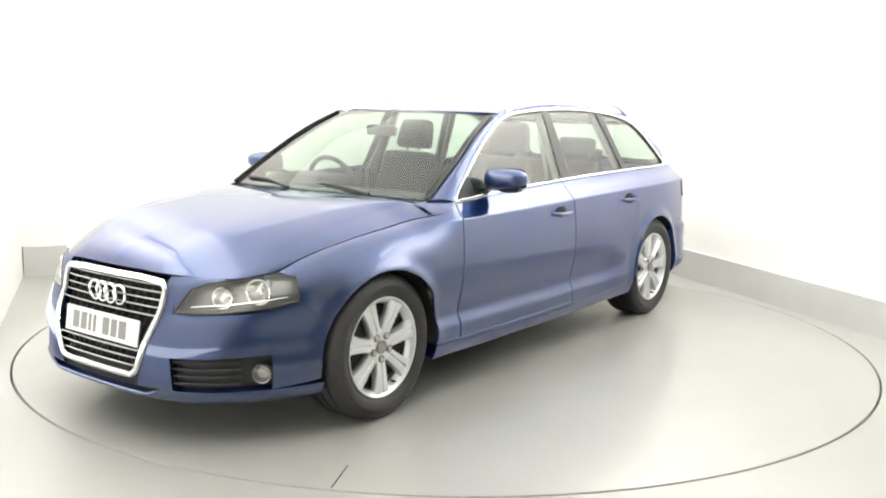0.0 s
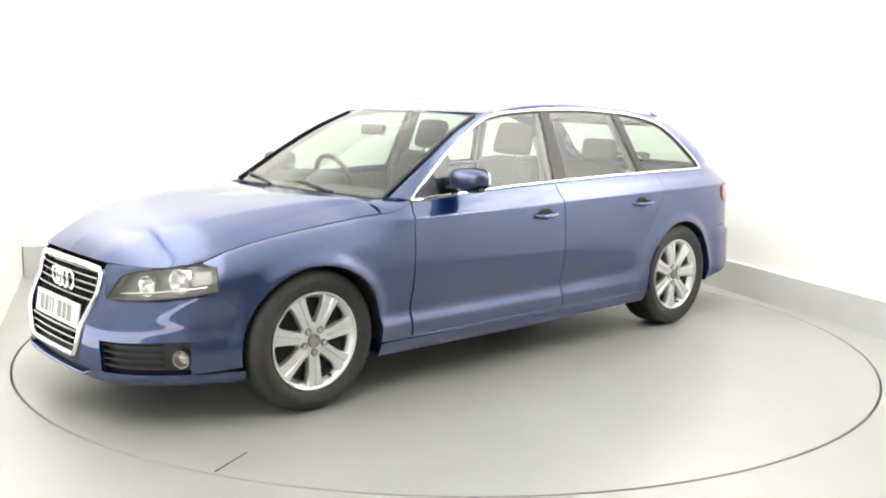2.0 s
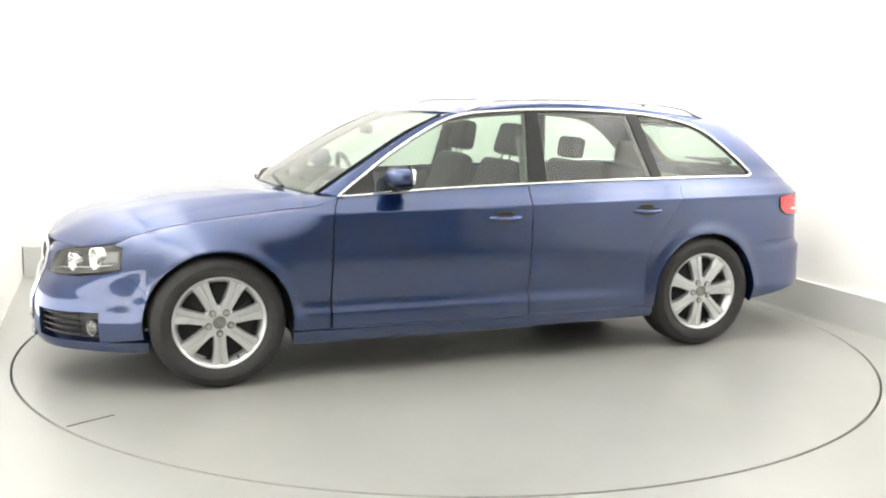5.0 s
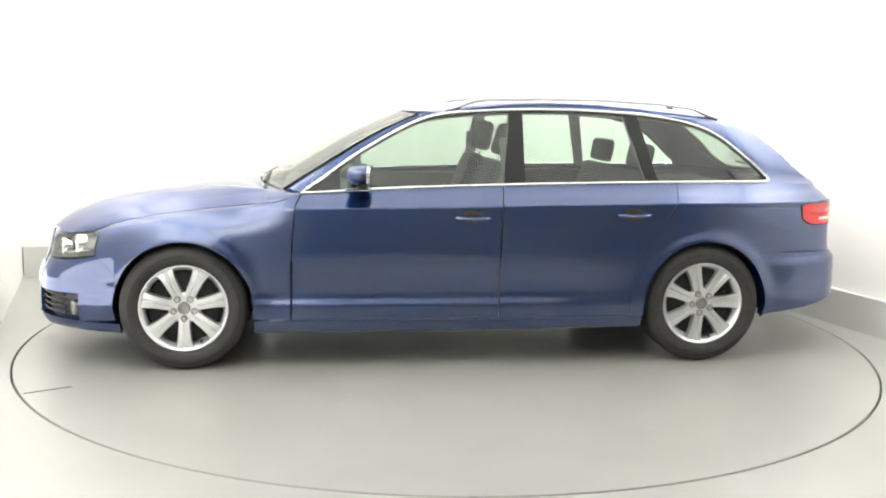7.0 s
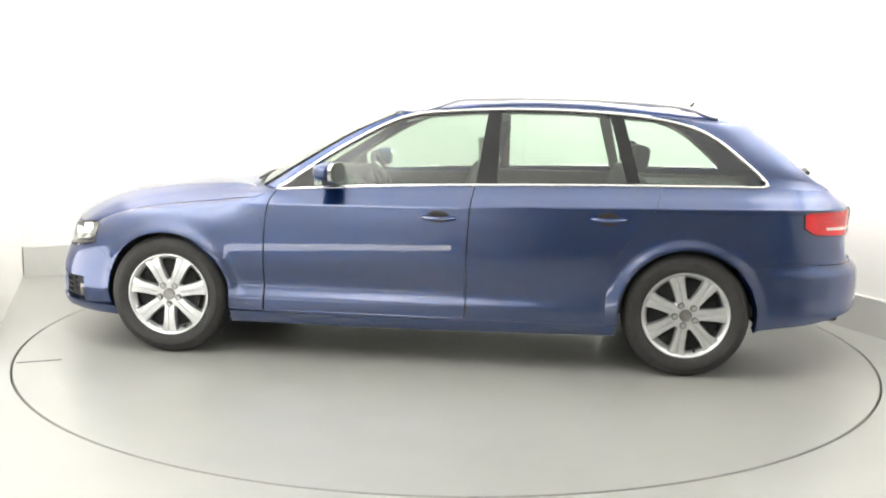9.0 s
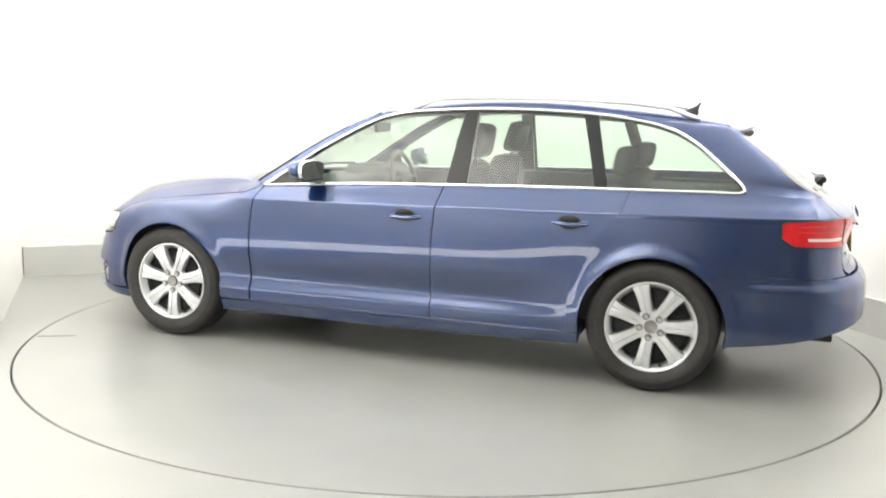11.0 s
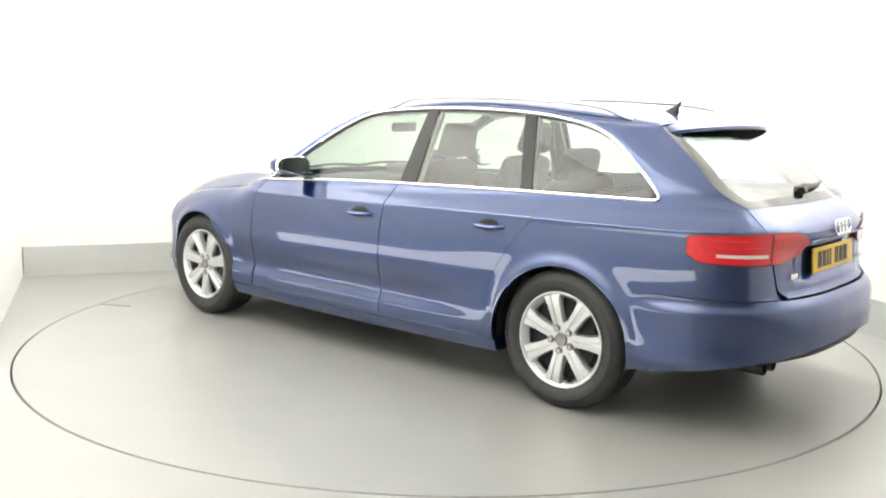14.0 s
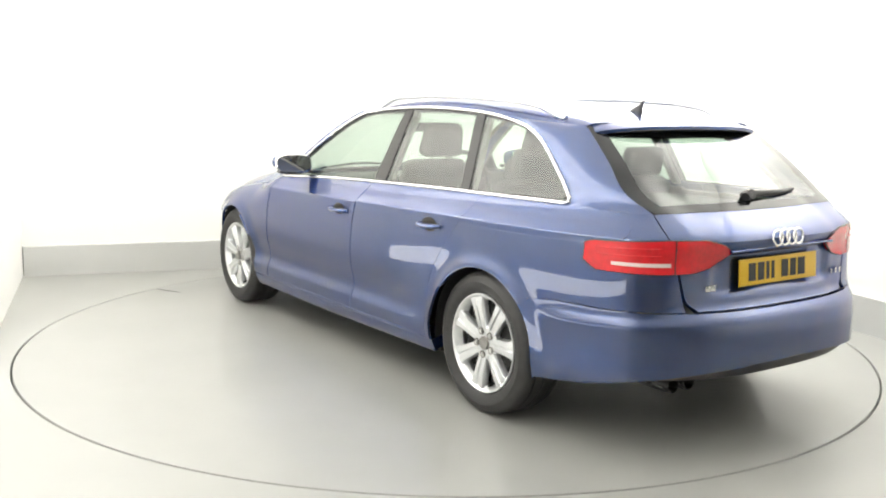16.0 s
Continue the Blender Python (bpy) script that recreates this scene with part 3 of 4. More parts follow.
    for i in range(8):
        P[-1 - i] = P[-1 - i] * (1 - (1 - i / 8) ** 2) + (P[-1 - i] - P[-1] + foot) * (1 - i / 8) ** 2 if i else foot
    pair("rear_roof_pillar", P, PAINT, car, depth=0.01)
    # bonnet
    rear = crv([(1.06, 0, 0.944), (1.03, 0.3, 0.941), (0.955, 0.55, 0.930), (0.872, 0.700, 0.913)], 30)
    side = np.array([surf(sx(x), HOODZ(x) - 0.001) + np.array([0, -0.004, 0.002]) for x in np.linspace(1.915, 0.872, 30)])
    rear[-1] = side[-1]
    lamp_top = [tuple(surf(sx(x), z)) for x, z in ((2.16, 0.683), (2.10, 0.688), (2.0, 0.699))]
    front = crv([(2.178, 0, 0.702), (2.170, 0.2, 0.701), (2.150, 0.36, 0.697)] + lamp_top[1:] + [tuple(side[0])], 30)
    centre = crv([(2.178, 0, 0.698), (2.13, 0, 0.747), (2.0, 0, 0.808), (1.8, 0, 0.868), (1.5, 0, 0.918), (1.25, 0, 0.939), (1.06, 0, 0.946)], 30)
    P = coons(front, rear, centre, side, 64, 50)
    u = np.linspace(0, 1, 64)[:, None]
    v = np.linspace(0, 1, 50)[None, :]
    zc, ze = P[:1, :, 2], P[-1:, :, 2]
    ridge = 0.46 + 0.34 * v          # two creases part the raised middle from its flanks
    across = zc + (ze - zc) * (0.20 * u ** 2 + 0.80 * np.clip((u - ridge) / (1 - ridge), 0, 1) ** 1.25)
    wv = smooth(0.0, 0.28, v) * (1 - smooth(0.9, 1.0, v))
    P[..., 2] = P[..., 2] * (1 - wv) + across * wv
    P[..., 2] += 0.004 * np.sin(np.pi * u) ** 1.0 * smooth(0, 0.25, v) * (1 - smooth(0.8, 1, v))
    whole("bonnet", P, PAINT, car, inward=(1.4, 0, 0.4))
    # wing corner under the bonnet's rear edge, up to the pillar's foot
    low = np.array([surf(sx(x), HOODZ(x) - 0.003) for x in np.linspace(0.98, 0.80, 12)])
    high = np.array([(x, 0.700 - 0.12 * max(x - 0.85, 0), 0.932 - 0.1 * max(x - 0.85, 0)) for x in np.linspace(0.98, 0.835, 12)])
    mid = low * 0.5 + high * 0.5 + np.array([0, 0.010, 0.006])
    pair("wing_corner", np.stack([low, low * 0.6 + mid * 0.5 - high * 0.1, mid, high], 1) + np.array([0, 0, 0.003]), PAINT, car, depth=0.0, inward=(0.8, 0, 0.5))
    # cowl under the wipers
    low = rear + np.array([0, 0, -0.012])
    B2 = crv([base_c, (1.02, 0.3, 0.947), (0.945, 0.55, 0.938), base_k], 30) + np.array([-0.03, 0, 0.004])
    whole("cowl", np.stack([low, (low + B2) / 2 + np.array([0, 0, -0.01]), B2], 1), PLASTIC, car, depth=0.01, inward=(1, 0, 0.5))


build_upper()


def build_nose():
    # bumper, in bands round the air intakes
    x0, z0 = arch(AXLE, 24, 24, 1)[0]
    xl, zl = AXLE + ARCH_R * math.cos(radians(-20)), ARCH_Z + ARCH_R * math.sin(radians(-20))
    INZ0, INZ1, INX, INY = 0.240, 0.374, 1.960, 0.435
    g_in = lambda z: float(np.interp(z, [0.28, 0.40, 0.52, 0.68], [0.265, 0.318, 0.360, 0.374]))
    # upper band: under the lamp, from grille to wheel arch
    top_s = np.array([sf(0.38), sf(0.402), sf(0.418), sf(0.52), sx(2.05), sx(1.92), sx(1.85), sx(1.80), sx(x0)])
    top_z = np.array([0.692, 0.692, 0.543, 0.543, 0.555, 0.577, 0.594, 0.550, z0])
    ends = np.linspace(0, 1, 70)
    s_lo = np.interp(ends, [0, 1], [sf(g_in(INZ1)), sx(x0 + 0.02)])
    s_hi = np.interp(ends, [0, 1], [sf(0.38), sx(x0)])
    lo_z = np.interp(s_lo, [sf(INY), sx(INX), sx(1.86), sx(x0)], [INZ1, INZ1 + 0.012, INZ1 + 0.02, 0.44])
    hi_z = np.interp(s_hi, top_s, top_z)
    G = np.stack([np.stack([s_lo * (1 - w) + s_hi * w, lo_z * (1 - w) + hi_z * w], 1) for w in np.linspace(0, 1, 18)], 1)
    pair("front_bumper", surf(G[..., 0], G[..., 1]), PAINT, car)
    # brow between grille, lamp and bonnet
    k = np.linspace(0, 0.45, 16)
    s = sf(0.425) + (sx(1.852) - sf(0.425)) * k
    hi = np.interp(k, [0, 0.06, 0.14, 0.30, 0.6], [0.556, 0.600, 0.648, 0.671, 0.688]) + 0.003
    s2 = np.concatenate([[sf(0.395)], s])
    hi2 = np.concatenate([[0.548], hi])
    top = np.maximum(np.interp(k, [0, 0.45], [0.692, 0.690]), hi + 0.002)
    top2 = np.concatenate([[0.692], top])
    G = np.stack([np.stack([s2, hi2 * (1 - w) + top2 * w], 1) for w in np.linspace(0, 1, 8)], 1)
    pair("lamp_brow", surf(G[..., 0], G[..., 1]), PAINT, car)
    # behind the intake to the arch
    pts = [(sx(AXLE + ARCH_R * math.cos(radians(w)) + 0.002), ARCH_Z + ARCH_R * math.sin(radians(w))) for w in np.linspace(-10, 19, 12)]
    pair("bumper_corner", flank([(sx(INX), INZ0), pts[0]], [(sx(INX), INZ1 + 0.012), pts[-1]], line((sx(INX), INZ0), (sx(INX), INZ1 + 0.012)), pts, 14, 12, 0), PAINT, car)
    # between grille and intake
    pair("bumper_strut", flank([(sf(g_in(INZ0)), INZ0), (sf(INY + 0.012), INZ0)], [(sf(g_in(INZ1)), INZ1), (sf(INY), INZ1)], line((sf(g_in(INZ0)), INZ0), (sf(g_in(INZ1)), INZ1)), line((sf(INY + 0.012), INZ0), (sf(INY), INZ1)), 8, 10, 0), PAINT, car)
    # chin below, across the middle
    s1 = sx(xl)
    lo = [(0.0, 0.192), (sf(0.5), 0.192), (sx(1.95), 0.187), (s1, 0.186)]
    hi = [(0.0, 0.208), (sf(0.335), 0.208), (sf(0.385), INZ0), (sx(1.95), INZ0), (s1, INZ0)]
    ss = np.linspace(0, s1, 60)
    zl_, zh_ = np.interp(ss, [a for a, _ in lo], [b for _, b in lo]), np.interp(ss, [a for a, _ in hi], [b for _, b in hi])
    G = np.stack([np.stack([ss, zl_ * (1 - w) + zh_ * w], 1) for w in np.linspace(0, 1, 10)], 1)
    whole("bumper_chin", surf(G[..., 0], G[..., 1]), PAINT, car, depth=0.10)
    # dark lower mouth under the grille
    ss = np.linspace(0, sf(0.36), 16)
    G = np.stack([np.stack([ss, np.full(16, 0.200 + (0.30 - 0.200) * w)], 1) for w in np.linspace(0, 1, 6)], 1)
    P = surf(G[..., 0], G[..., 1])
    P[..., 0] -= 0.03
    whole("lower_mouth", P, PLASTIC, car, depth=0.02)
    ss = np.linspace(0, sf(0.375), 24)
    rise = np.interp(ss, [0, sf(0.33), sf(0.375)], [0.209, 0.209, 0.232])
    lip = np.array([surf(a, z) + np.array([0.005, 0, 0]) for a, z in zip(ss, rise)])
    lip = np.vstack([lip[::-1], lip[1:] * np.array([1, -1, 1])])
    ends = np.abs(np.linspace(-1, 1, len(lip)))
    tube("chin_spoiler", lip, 0.002 + 0.009 * (1 - ends ** 8), PAINT, car, "blue lip under the grille")
    # side intakes with slats and fog lamps
    for m in (1, -1):
        B, T = [(sf(INY + 0.012), INZ0), (sx(INX), INZ0)], [(sf(INY), INZ1), (sx(INX), INZ1 + 0.012)]
        P = flank(line(*B), line(*T), line(B[0], T[0]), line(B[1], T[1]), 20, 8, 0)
        back = P - np.array([0.045, 0.02, 0])
        intake = skin("side_intake", back, PLASTIC, car, "black side air intake", depth=0.0, mirror=m < 0)
        wall = np.concatenate([P[:, 0], P[-1, 1:], P[-2::-1, -1], P[0, -2:0:-1]])
        inner = np.concatenate([back[:, 0], back[-1, 1:], back[-2::-1, -1], back[0, -2:0:-1]])
        W = np.stack([wall, inner], 1)
        W = np.concatenate([W, W[:1]])
        skin("intake_frame", W, PLASTIC, intake, depth=0, mirror=m < 0)
        for w in (0.2, 0.42, 0.64, 0.86):
            k = w * 7
            j = int(k)
            row = P[:, j] * (1 - (k - j)) + P[:, min(j + 1, 7)] * (k - j) - np.array([0.022, 0.01, 0])
            cut = row[:14]
            tube("slat", cut * np.array([1, m, 1]), 0.006, PLASTIC, intake)
        c = surf(sx(2.0), 0.309) - np.array([0.012, 0.006, 0])
        v, f = lathe([(0.001, -0.03), (0.028, -0.026), (0.040, -0.008), (0.042, 0.004), (0.047, 0.006), (0.047, -0.03)], 28)
        lamp = ob_of("fog_lamp", v, f, DISC, car, "round fog lamp with chrome reflector")
        lamp.matrix_basis = Matrix.Translation((c[0], c[1] * m, c[2])) @ Matrix.Rotation(radians(-58 * m if m > 0 else -122), 4, "Z") @ Matrix.Scale(0.84, 4)
        v, f = lathe([(0.041, 0.003), (0.025, 0.009), (0.001, 0.011)], 28)
        ob_of("lens", v, f, CLEAR, lamp)
    # grille
    def gp(y, z, back=0.0):
        s = sf(abs(y))
        p = surf(s, z)
        return np.array([p[0] - back, math.copysign(p[1], y), z])
    half = lambda z: float(np.interp(z, [0.28, 0.31, 0.40, 0.52, 0.63, 0.656], [0.245, 0.268, 0.305, 0.346, 0.362, 0.346]))
    grille = skin("grille", np.array([[gp(y * half(z), z, 0.05) for z in np.linspace(0.285, 0.656, 10)] for y in np.linspace(-1, 1, 13)]), DARK, car, "black slatted grille in a chrome frame", depth=0, inward=(1, 0, 0.5))
    half_frame = [(0.235, 0.278), (0.262, 0.292), (0.310, 0.40), (0.352, 0.52), (0.370, 0.630), (0.354, 0.662), (0.2, 0.670)]
    frame_pts = half_frame + [(-y, z) for y, z in half_frame[::-1]]
    loop = even(np.array(frame_pts + frame_pts[:1]), 90)[:-1]
    tube("grille_frame", np.array([gp(y, z, -0.004) for y, z in loop]), 0.0135, CHROME, grille, "chrome grille frame", closed=True, up=(1, 0, 0), flat=0.8)
    for z in (0.312, 0.345, 0.378, 0.522, 0.553, 0.584, 0.615, 0.644):
        tube("slat", np.array([gp(y * (half(z) - 0.01), z, 0.014) for y in np.linspace(-1, 1, 19)]), 0.0075, GLOSSBLACK, grille, flat=0.9)
        tube("slat_edge", np.array([gp(y * (half(z) - 0.01), z + 0.004, 0.005) for y in np.linspace(-1, 1, 19)]), 0.0034, LAMPGREY, grille)
    for y in np.linspace(-0.9, 0.9, 13):
        tube("upright", np.array([gp(y * half(z), z, 0.03) for z in np.linspace(0.295, 0.652, 6)]), 0.005, PLASTIC, grille, up=(0, 1, 0))
    for k in range(4):
        y = (k - 1.5) * 0.058
        c = gp(0.001, 0.583, -0.012)
        ring = [(c[0] - 0.004 * abs(k - 1.5), y + 0.040 * math.cos(w), c[2] + 0.040 * math.sin(w)) for w in np.linspace(0, 2 * math.pi, 33)[:-1]]
        tube("badge_ring", ring, 0.0065, CHROME, grille, closed=True, up=(1, 0, 0))
    # front plate: bars stand for its characters
    build_plate("front_plate", grille_plate_pose(gp), PLATEWHITE, "white number plate on the grille")
    # headlamps
    for m in (False, True):
        s_in, s_out = sf(0.425), sx(1.852)
        k = np.linspace(0, 1, 30)
        s = s_in + (s_out - s_in) * k
        lo = np.interp(k, [0, 0.12, 0.45, 0.8, 1], [0.547, 0.547, 0.557, 0.580, 0.598])
        hi = np.interp(k, [0, 0.06, 0.14, 0.30, 0.6, 0.85, 1], [0.556, 0.600, 0.648, 0.671, 0.688, 0.701, 0.696])
        G = np.stack([np.stack([s, lo * (1 - w) + hi * w], 1) for w in np.linspace(0, 1, 10)], 1)
        P = surf(G[..., 0], G[..., 1])
        lamp = skin("headlamp", P - np.array([0.055, 0.03, 0]), LAMPDARK, car, "clear headlamp with grey housing and chrome reflectors", depth=0, mirror=m)
        rim_o = np.concatenate([P[:, 0], P[-1, 1:], P[-2::-1, -1], P[0, -2:0:-1]])
        W = np.stack([rim_o, rim_o - np.array([0.055, 0.03, 0])], 1)
        skin("housing_wall", np.concatenate([W, W[:1]]), LAMPDARK, lamp, depth=0, mirror=m)
        g = skin("lens", P + np.array([0.001, 0.001, 0]), CLEAR, lamp, "clear lamp lens", depth=0.002, mirror=m)
        g.visible_shadow = False
        flip = -1 if m else 1
        for kk, r, zz in ((12, 0.040, 0.612), (20, 0.048, 0.636)):
            c = surf(s[kk], zz) - np.array([0.052, 0.026, 0])
            v, f = lathe([(0.001, 0.0), (r * 0.45, 0.004), (r * 0.8, 0.020), (r, 0.042), (r * 1.12, 0.044), (r * 1.12, 0.0)], 30)
            bowl = ob_of("reflector", v, f, REFLECTOR, lamp, "chrome reflector bowl")
            bowl.matrix_basis = Matrix.Translation((c[0], c[1] * flip, c[2])) @ Matrix.Rotation(radians(-68 if not m else -112), 4, "Z")
            v, f = lathe([(0.001, 0.036), (r * 0.25, 0.032), (r * 0.32, 0.005)], 20)
            b = ob_of("bulb_cover", v, f, CHROME, lamp)
            b.matrix_basis = bowl.matrix_basis.copy()
        i0 = 4
        trim = P[i0:27, 2] * 0.9 + P[i0:27, 4] * 0.1 - np.array([0.016, 0.008, 0])
        tube("lamp_trim", trim * np.array([1, flip, 1]), 0.006, CHROME, lamp, flat=0.7)
        turn = P[21:28, 3:8] - np.array([0.02, 0.012, 0])
        skin("indicator", turn, LAMPDARK, lamp, "silvered indicator", depth=0.01, mirror=m)
        edge = np.concatenate([rim_o, rim_o[:1]])
        tube("lamp_seal", edge[:-1] * np.array([1, flip, 1]), 0.0035, PLASTIC, lamp, closed=True, sides=6)


def grille_plate_pose(gp):
    c = gp(0.001, 0.475, -0.030)
    return Matrix.Translation((c[0] - 0.036, 0, 0.446)) @ Matrix.Rotation(radians(-8), 4, "Y")


def build_plate(name, m, mat, label, parent=None):
    """A plate that faces +x, 520 by 111 mm, with bars in place of its characters."""
    plate = part(name, block(0.008, 0.520, 0.111, 0.003), mat, parent or car, label)
    plate.matrix_basis = m
    x = -0.205
    for w in (0.046, 0.042, 0.02, 0.02, 0, 0.046, 0.040, 0.050):
        if w:
            bar = part("character_bar", block(0.002, w, 0.074, 0.0), INK if mat is PLATEYELLOW else PALEINK, plate, smooth=False)
            bar.matrix_basis = Matrix.Translation((0.0046, x + w / 2, 0))
            x += w + 0.014
        else:
            x += 0.034
    return plate


build_nose()


def build_tail():
    # tailgate, below the glass
    ys = np.linspace(0, 1, 26)
    zs = np.linspace(0.606, T_END, 26)
    rows = []
    for k in ys:
        row = []
        for z in zs:
            e = float(np.interp(z, [0.606, 0.64, 0.87, T_END], [0.50, 0.555, 0.615, 0.680]))
            row.append(surf(sr(k * e), z))
        rows.append(row)
    P = np.array(rows)
    # hollow for the plate
    yy, zz = P[..., 1], P[..., 2]
    hollow = (1 - smooth(0.36, 0.41, yy)) * smooth(0.655, 0.675, zz) * (1 - smooth(0.815, 0.835, zz))
    P[..., 0] += 0.022 * hollow
    gate = whole("tailgate", P, PAINT, car, depth=0.02)
    build_plate("rear_plate", Matrix.Translation((-2.318, 0, 0.742)) @ Matrix.Rotation(radians(180), 4, "Z") @ Matrix.Rotation(radians(-4), 4, "Y"), PLATEYELLOW, "yellow number plate on the tailgate")
    tube("gate_handle", [(-2.335, y, 0.838) for y in np.linspace(-0.34, 0.34, 12)], 0.009, PAINT, gate, flat=0.6)
    for k in range(4):
        y = (k - 1.5) * 0.046
        c = surf(sr(0.001), 0.874)
        ring = [(c[0] - 0.008 - 0.15 * 0.03 * math.sin(w) * -1, y + 0.032 * math.cos(w), c[2] + 0.006 + 0.031 * math.sin(w)) for w in np.linspace(0, 2 * math.pi, 29)[:-1]]
        tube("badge_ring", ring, 0.005, CHROME, gate, closed=True, up=(1, 0, 0))
    for y0, n in ((0.42, 2), (-0.45, 3)):
        for k in range(n):
            p = surf(sr(abs(y0) - 0.0), 0.690)
            b = part("badge_bar", block(0.003, 0.022, 0.024, 0.002), CHROME, gate)
            b.matrix_basis = Matrix.Translation((p[0] - 0.003, y0 + 0.032 * (k - n / 2), 0.690)) @ Matrix.Rotation(radians(22 if y0 < 0 else -22), 4, "Z")
    # rear glass with its black rim
    top_c, top_k = (-1.775, 0, 1.300), HATCH[0]
    bot = np.array([surf(sr(y), T_END) for y in np.linspace(0, 0.680, 24)])
    top = crv([top_c, (-1.765, 0.25, 1.302), (-1.735, 0.45, 1.308), top_k], 24)
    L = crv([tuple(bot[0]), (-2.06, 0, 1.103), (-1.92, 0, 1.208), top_c], 20)
    R = crv(HATCH[::-1], 20)
    R[0] = bot[-1]
    P = coons(bot, top, L, R, 24, 22)
    a, b = 20, 20
    g = whole("rear_window", P[:a + 1, 2:b], REARGLASS, car, "tinted rear window", depth=0.003, inward=(-1, 0, 0.8))
    g.visible_shadow = False
    whole("window_rim", P[:, :3] + np.array([-0.002, 0, 0.001]), FRIT, car, "black rim of the rear window", depth=0.01, inward=(-1, 0, 0.8))
    whole("window_rim", P[:, b - 1:], FRIT, car, "black rim of the rear window", depth=0.01, inward=(-1, 0, 0.8))
    pair("window_rim", P[a:, 2:b], FRIT, car, "black rim of the rear window", depth=0.01, inward=(-1, 0, 0.8))
    # roof spoiler
    up = crv([(-1.70, 0, 1.345), (-1.69, 0.3, 1.342), (-1.665, 0.48, 1.334), (-1.64, 0.565, 1.318)], 24)
    lip = crv([(-1.835, 0, 1.322), (-1.822, 0.28, 1.318), (-1.775, 0.48, 1.304), (-1.725, 0.562, 1.285)], 24)
    low = lip + np.array([0.004, 0, -0.016])
    back = crv([(-1.76, 0, 1.288), (-1.75, 0.28, 1.288), (-1.715, 0.48, 1.284), (-1.69, 0.552, 1.280)], 24)
    sp = whole("roof_spoiler", np.stack([up, (up + lip) / 2 + np.array([0, 0, 0.006]), lip, low], 1), PAINT, car, depth=0.0, inward=(-1.6, 0, 1.2))
    whole("spoiler_underside", np.stack([low, (low + back) / 2, back], 1), PLASTIC, sp, "black underside", depth=0.0, inward=(-1.7, 0, 1.4))
    # tail lamps
    for m in (False, True):
        k = np.linspace(0, 1, 34)
        s0, s1 = sx(-1.99), sr(0.34)
        s = s0 + (s1 - s0) * k
        lo = np.interp(k, [0, 0.08, 0.5, 0.72, 0.85, 1], [0.800, 0.765, 0.757, 0.757, 0.775, 0.830])
        hi = np.interp(k, [0, 0.05, 0.5, 0.80, 0.93, 1], [0.868, 0.878, 0.888, 0.884, 0.868, 0.842])
        G = np.stack([np.stack([s, lo * (1 - w) + hi * w], 1) for w in np.linspace(0, 1, 10)], 1)
        P = surf(G[..., 0], G[..., 1])
        P = lift(P, 0.007)
        cut = 19
        lamp = skin("tail_lamp", P[:cut + 1], REDLENS, car, "red tail lamp with a pale reversing strip", depth=0.02, mirror=m)
        skin("inner_lens", P[cut:] + np.array([-0.002, 0, 0]), REDLENS, lamp, depth=0.02, mirror=m)
        band = lift(P[6:cut, 2:5], 0.002)
        skin("reversing_strip", band[:, :2], PALELENS, lamp, "pale reversing light strip", depth=0.003, mirror=m)
        tube("lens_joint", lift(P, 0.0015)[cut] * np.array([1, -1 if m else 1, 1]), 0.0025, PLASTIC, lamp, "dark joint between wing and tailgate lens", sides=6)
        for j in (5, 7):
            row = lift(P, 0.001)[3:cut - 2, j]
            tube("lens_rib", row * np.array([1, -1 if m else 1, 1]), 0.003, REDLENS, lamp, sides=6)
        edge = np.concatenate([P[:, 0], P[-1, 1:], P[-2::-1, -1], P[0, -2:0:-1]]) - np.array([-0.003, 0.003, 0])
        tube("lamp_seal", edge * np.array([1, -1 if m else 1, 1]), 0.004, PLASTIC, lamp, closed=True, sides=6)
    # bumper
    xb = -AXLE + ARCH_R * math.cos(radians(138))
    zb = ARCH_Z + ARCH_R * math.sin(radians(138))
    ss = np.linspace(0, 1, 70)
    pts = [(-AXLE + ARCH_R * math.cos(radians(w)), ARCH_Z + ARCH_R * math.sin(radians(w))) for w in np.linspace(192, 138, 18)]
    rows = []
    zz = np.linspace(0, 1, 18)
    for w, (xa, za) in zip(zz, pts):
        s_a = sx(xa)
        s = s_a + (1 - s_a) * ss
        q = (s - s_a) / (1 - s_a)
        z_hi = np.interp(s, [sx(xb), sx(-1.72), sx(-1.86), sx(-2.03), sr(0.56), sr(0.5), 1], [zb, 0.598, 0.610, 0.608, 0.601, 0.598, 0.598])
        z_lo = np.interp(q, [0, 0.25, 0.4, 0.6, 0.8, 1], [0.262, 0.305, 0.340, 0.365, 0.380, 0.385])
        z_lo[0] = pts[0][1]
        rows.append(np.stack([s, z_lo * (1 - w) + z_hi * w], 1))
        rows[-1][0, 1] = za
    G = np.array(rows).transpose(1, 0, 2)
    P = surf(G[..., 0], G[..., 1])[::-1]
    whole("rear_bumper", P, PAINT, car, depth=0.05)
    # black valance and twin tailpipes
    s = np.linspace(sx(-2.1), 1, 26)[::-1]
    G = np.stack([np.stack([s, np.full(26, 0.330 + 0.07 * w)], 1) for w in np.linspace(0, 1, 6)], 1)
    P = surf(G[..., 0], G[..., 1])
    P[..., 0] += 0.035
    P[..., 1] *= 0.96
    whole("rear_valance", P, PLASTIC, car, "black lower rear valance", depth=0.2)
    for y in (0.445, 0.54):
        v, f = lathe([(0.030, 0.0), (0.030, 0.20), (0.034, 0.20), (0.036, 0.19), (0.036, 0.0)], 24)
        ob = ob_of("tailpipe", v, f, GLOSSBLACK, car, "dark round tailpipe")
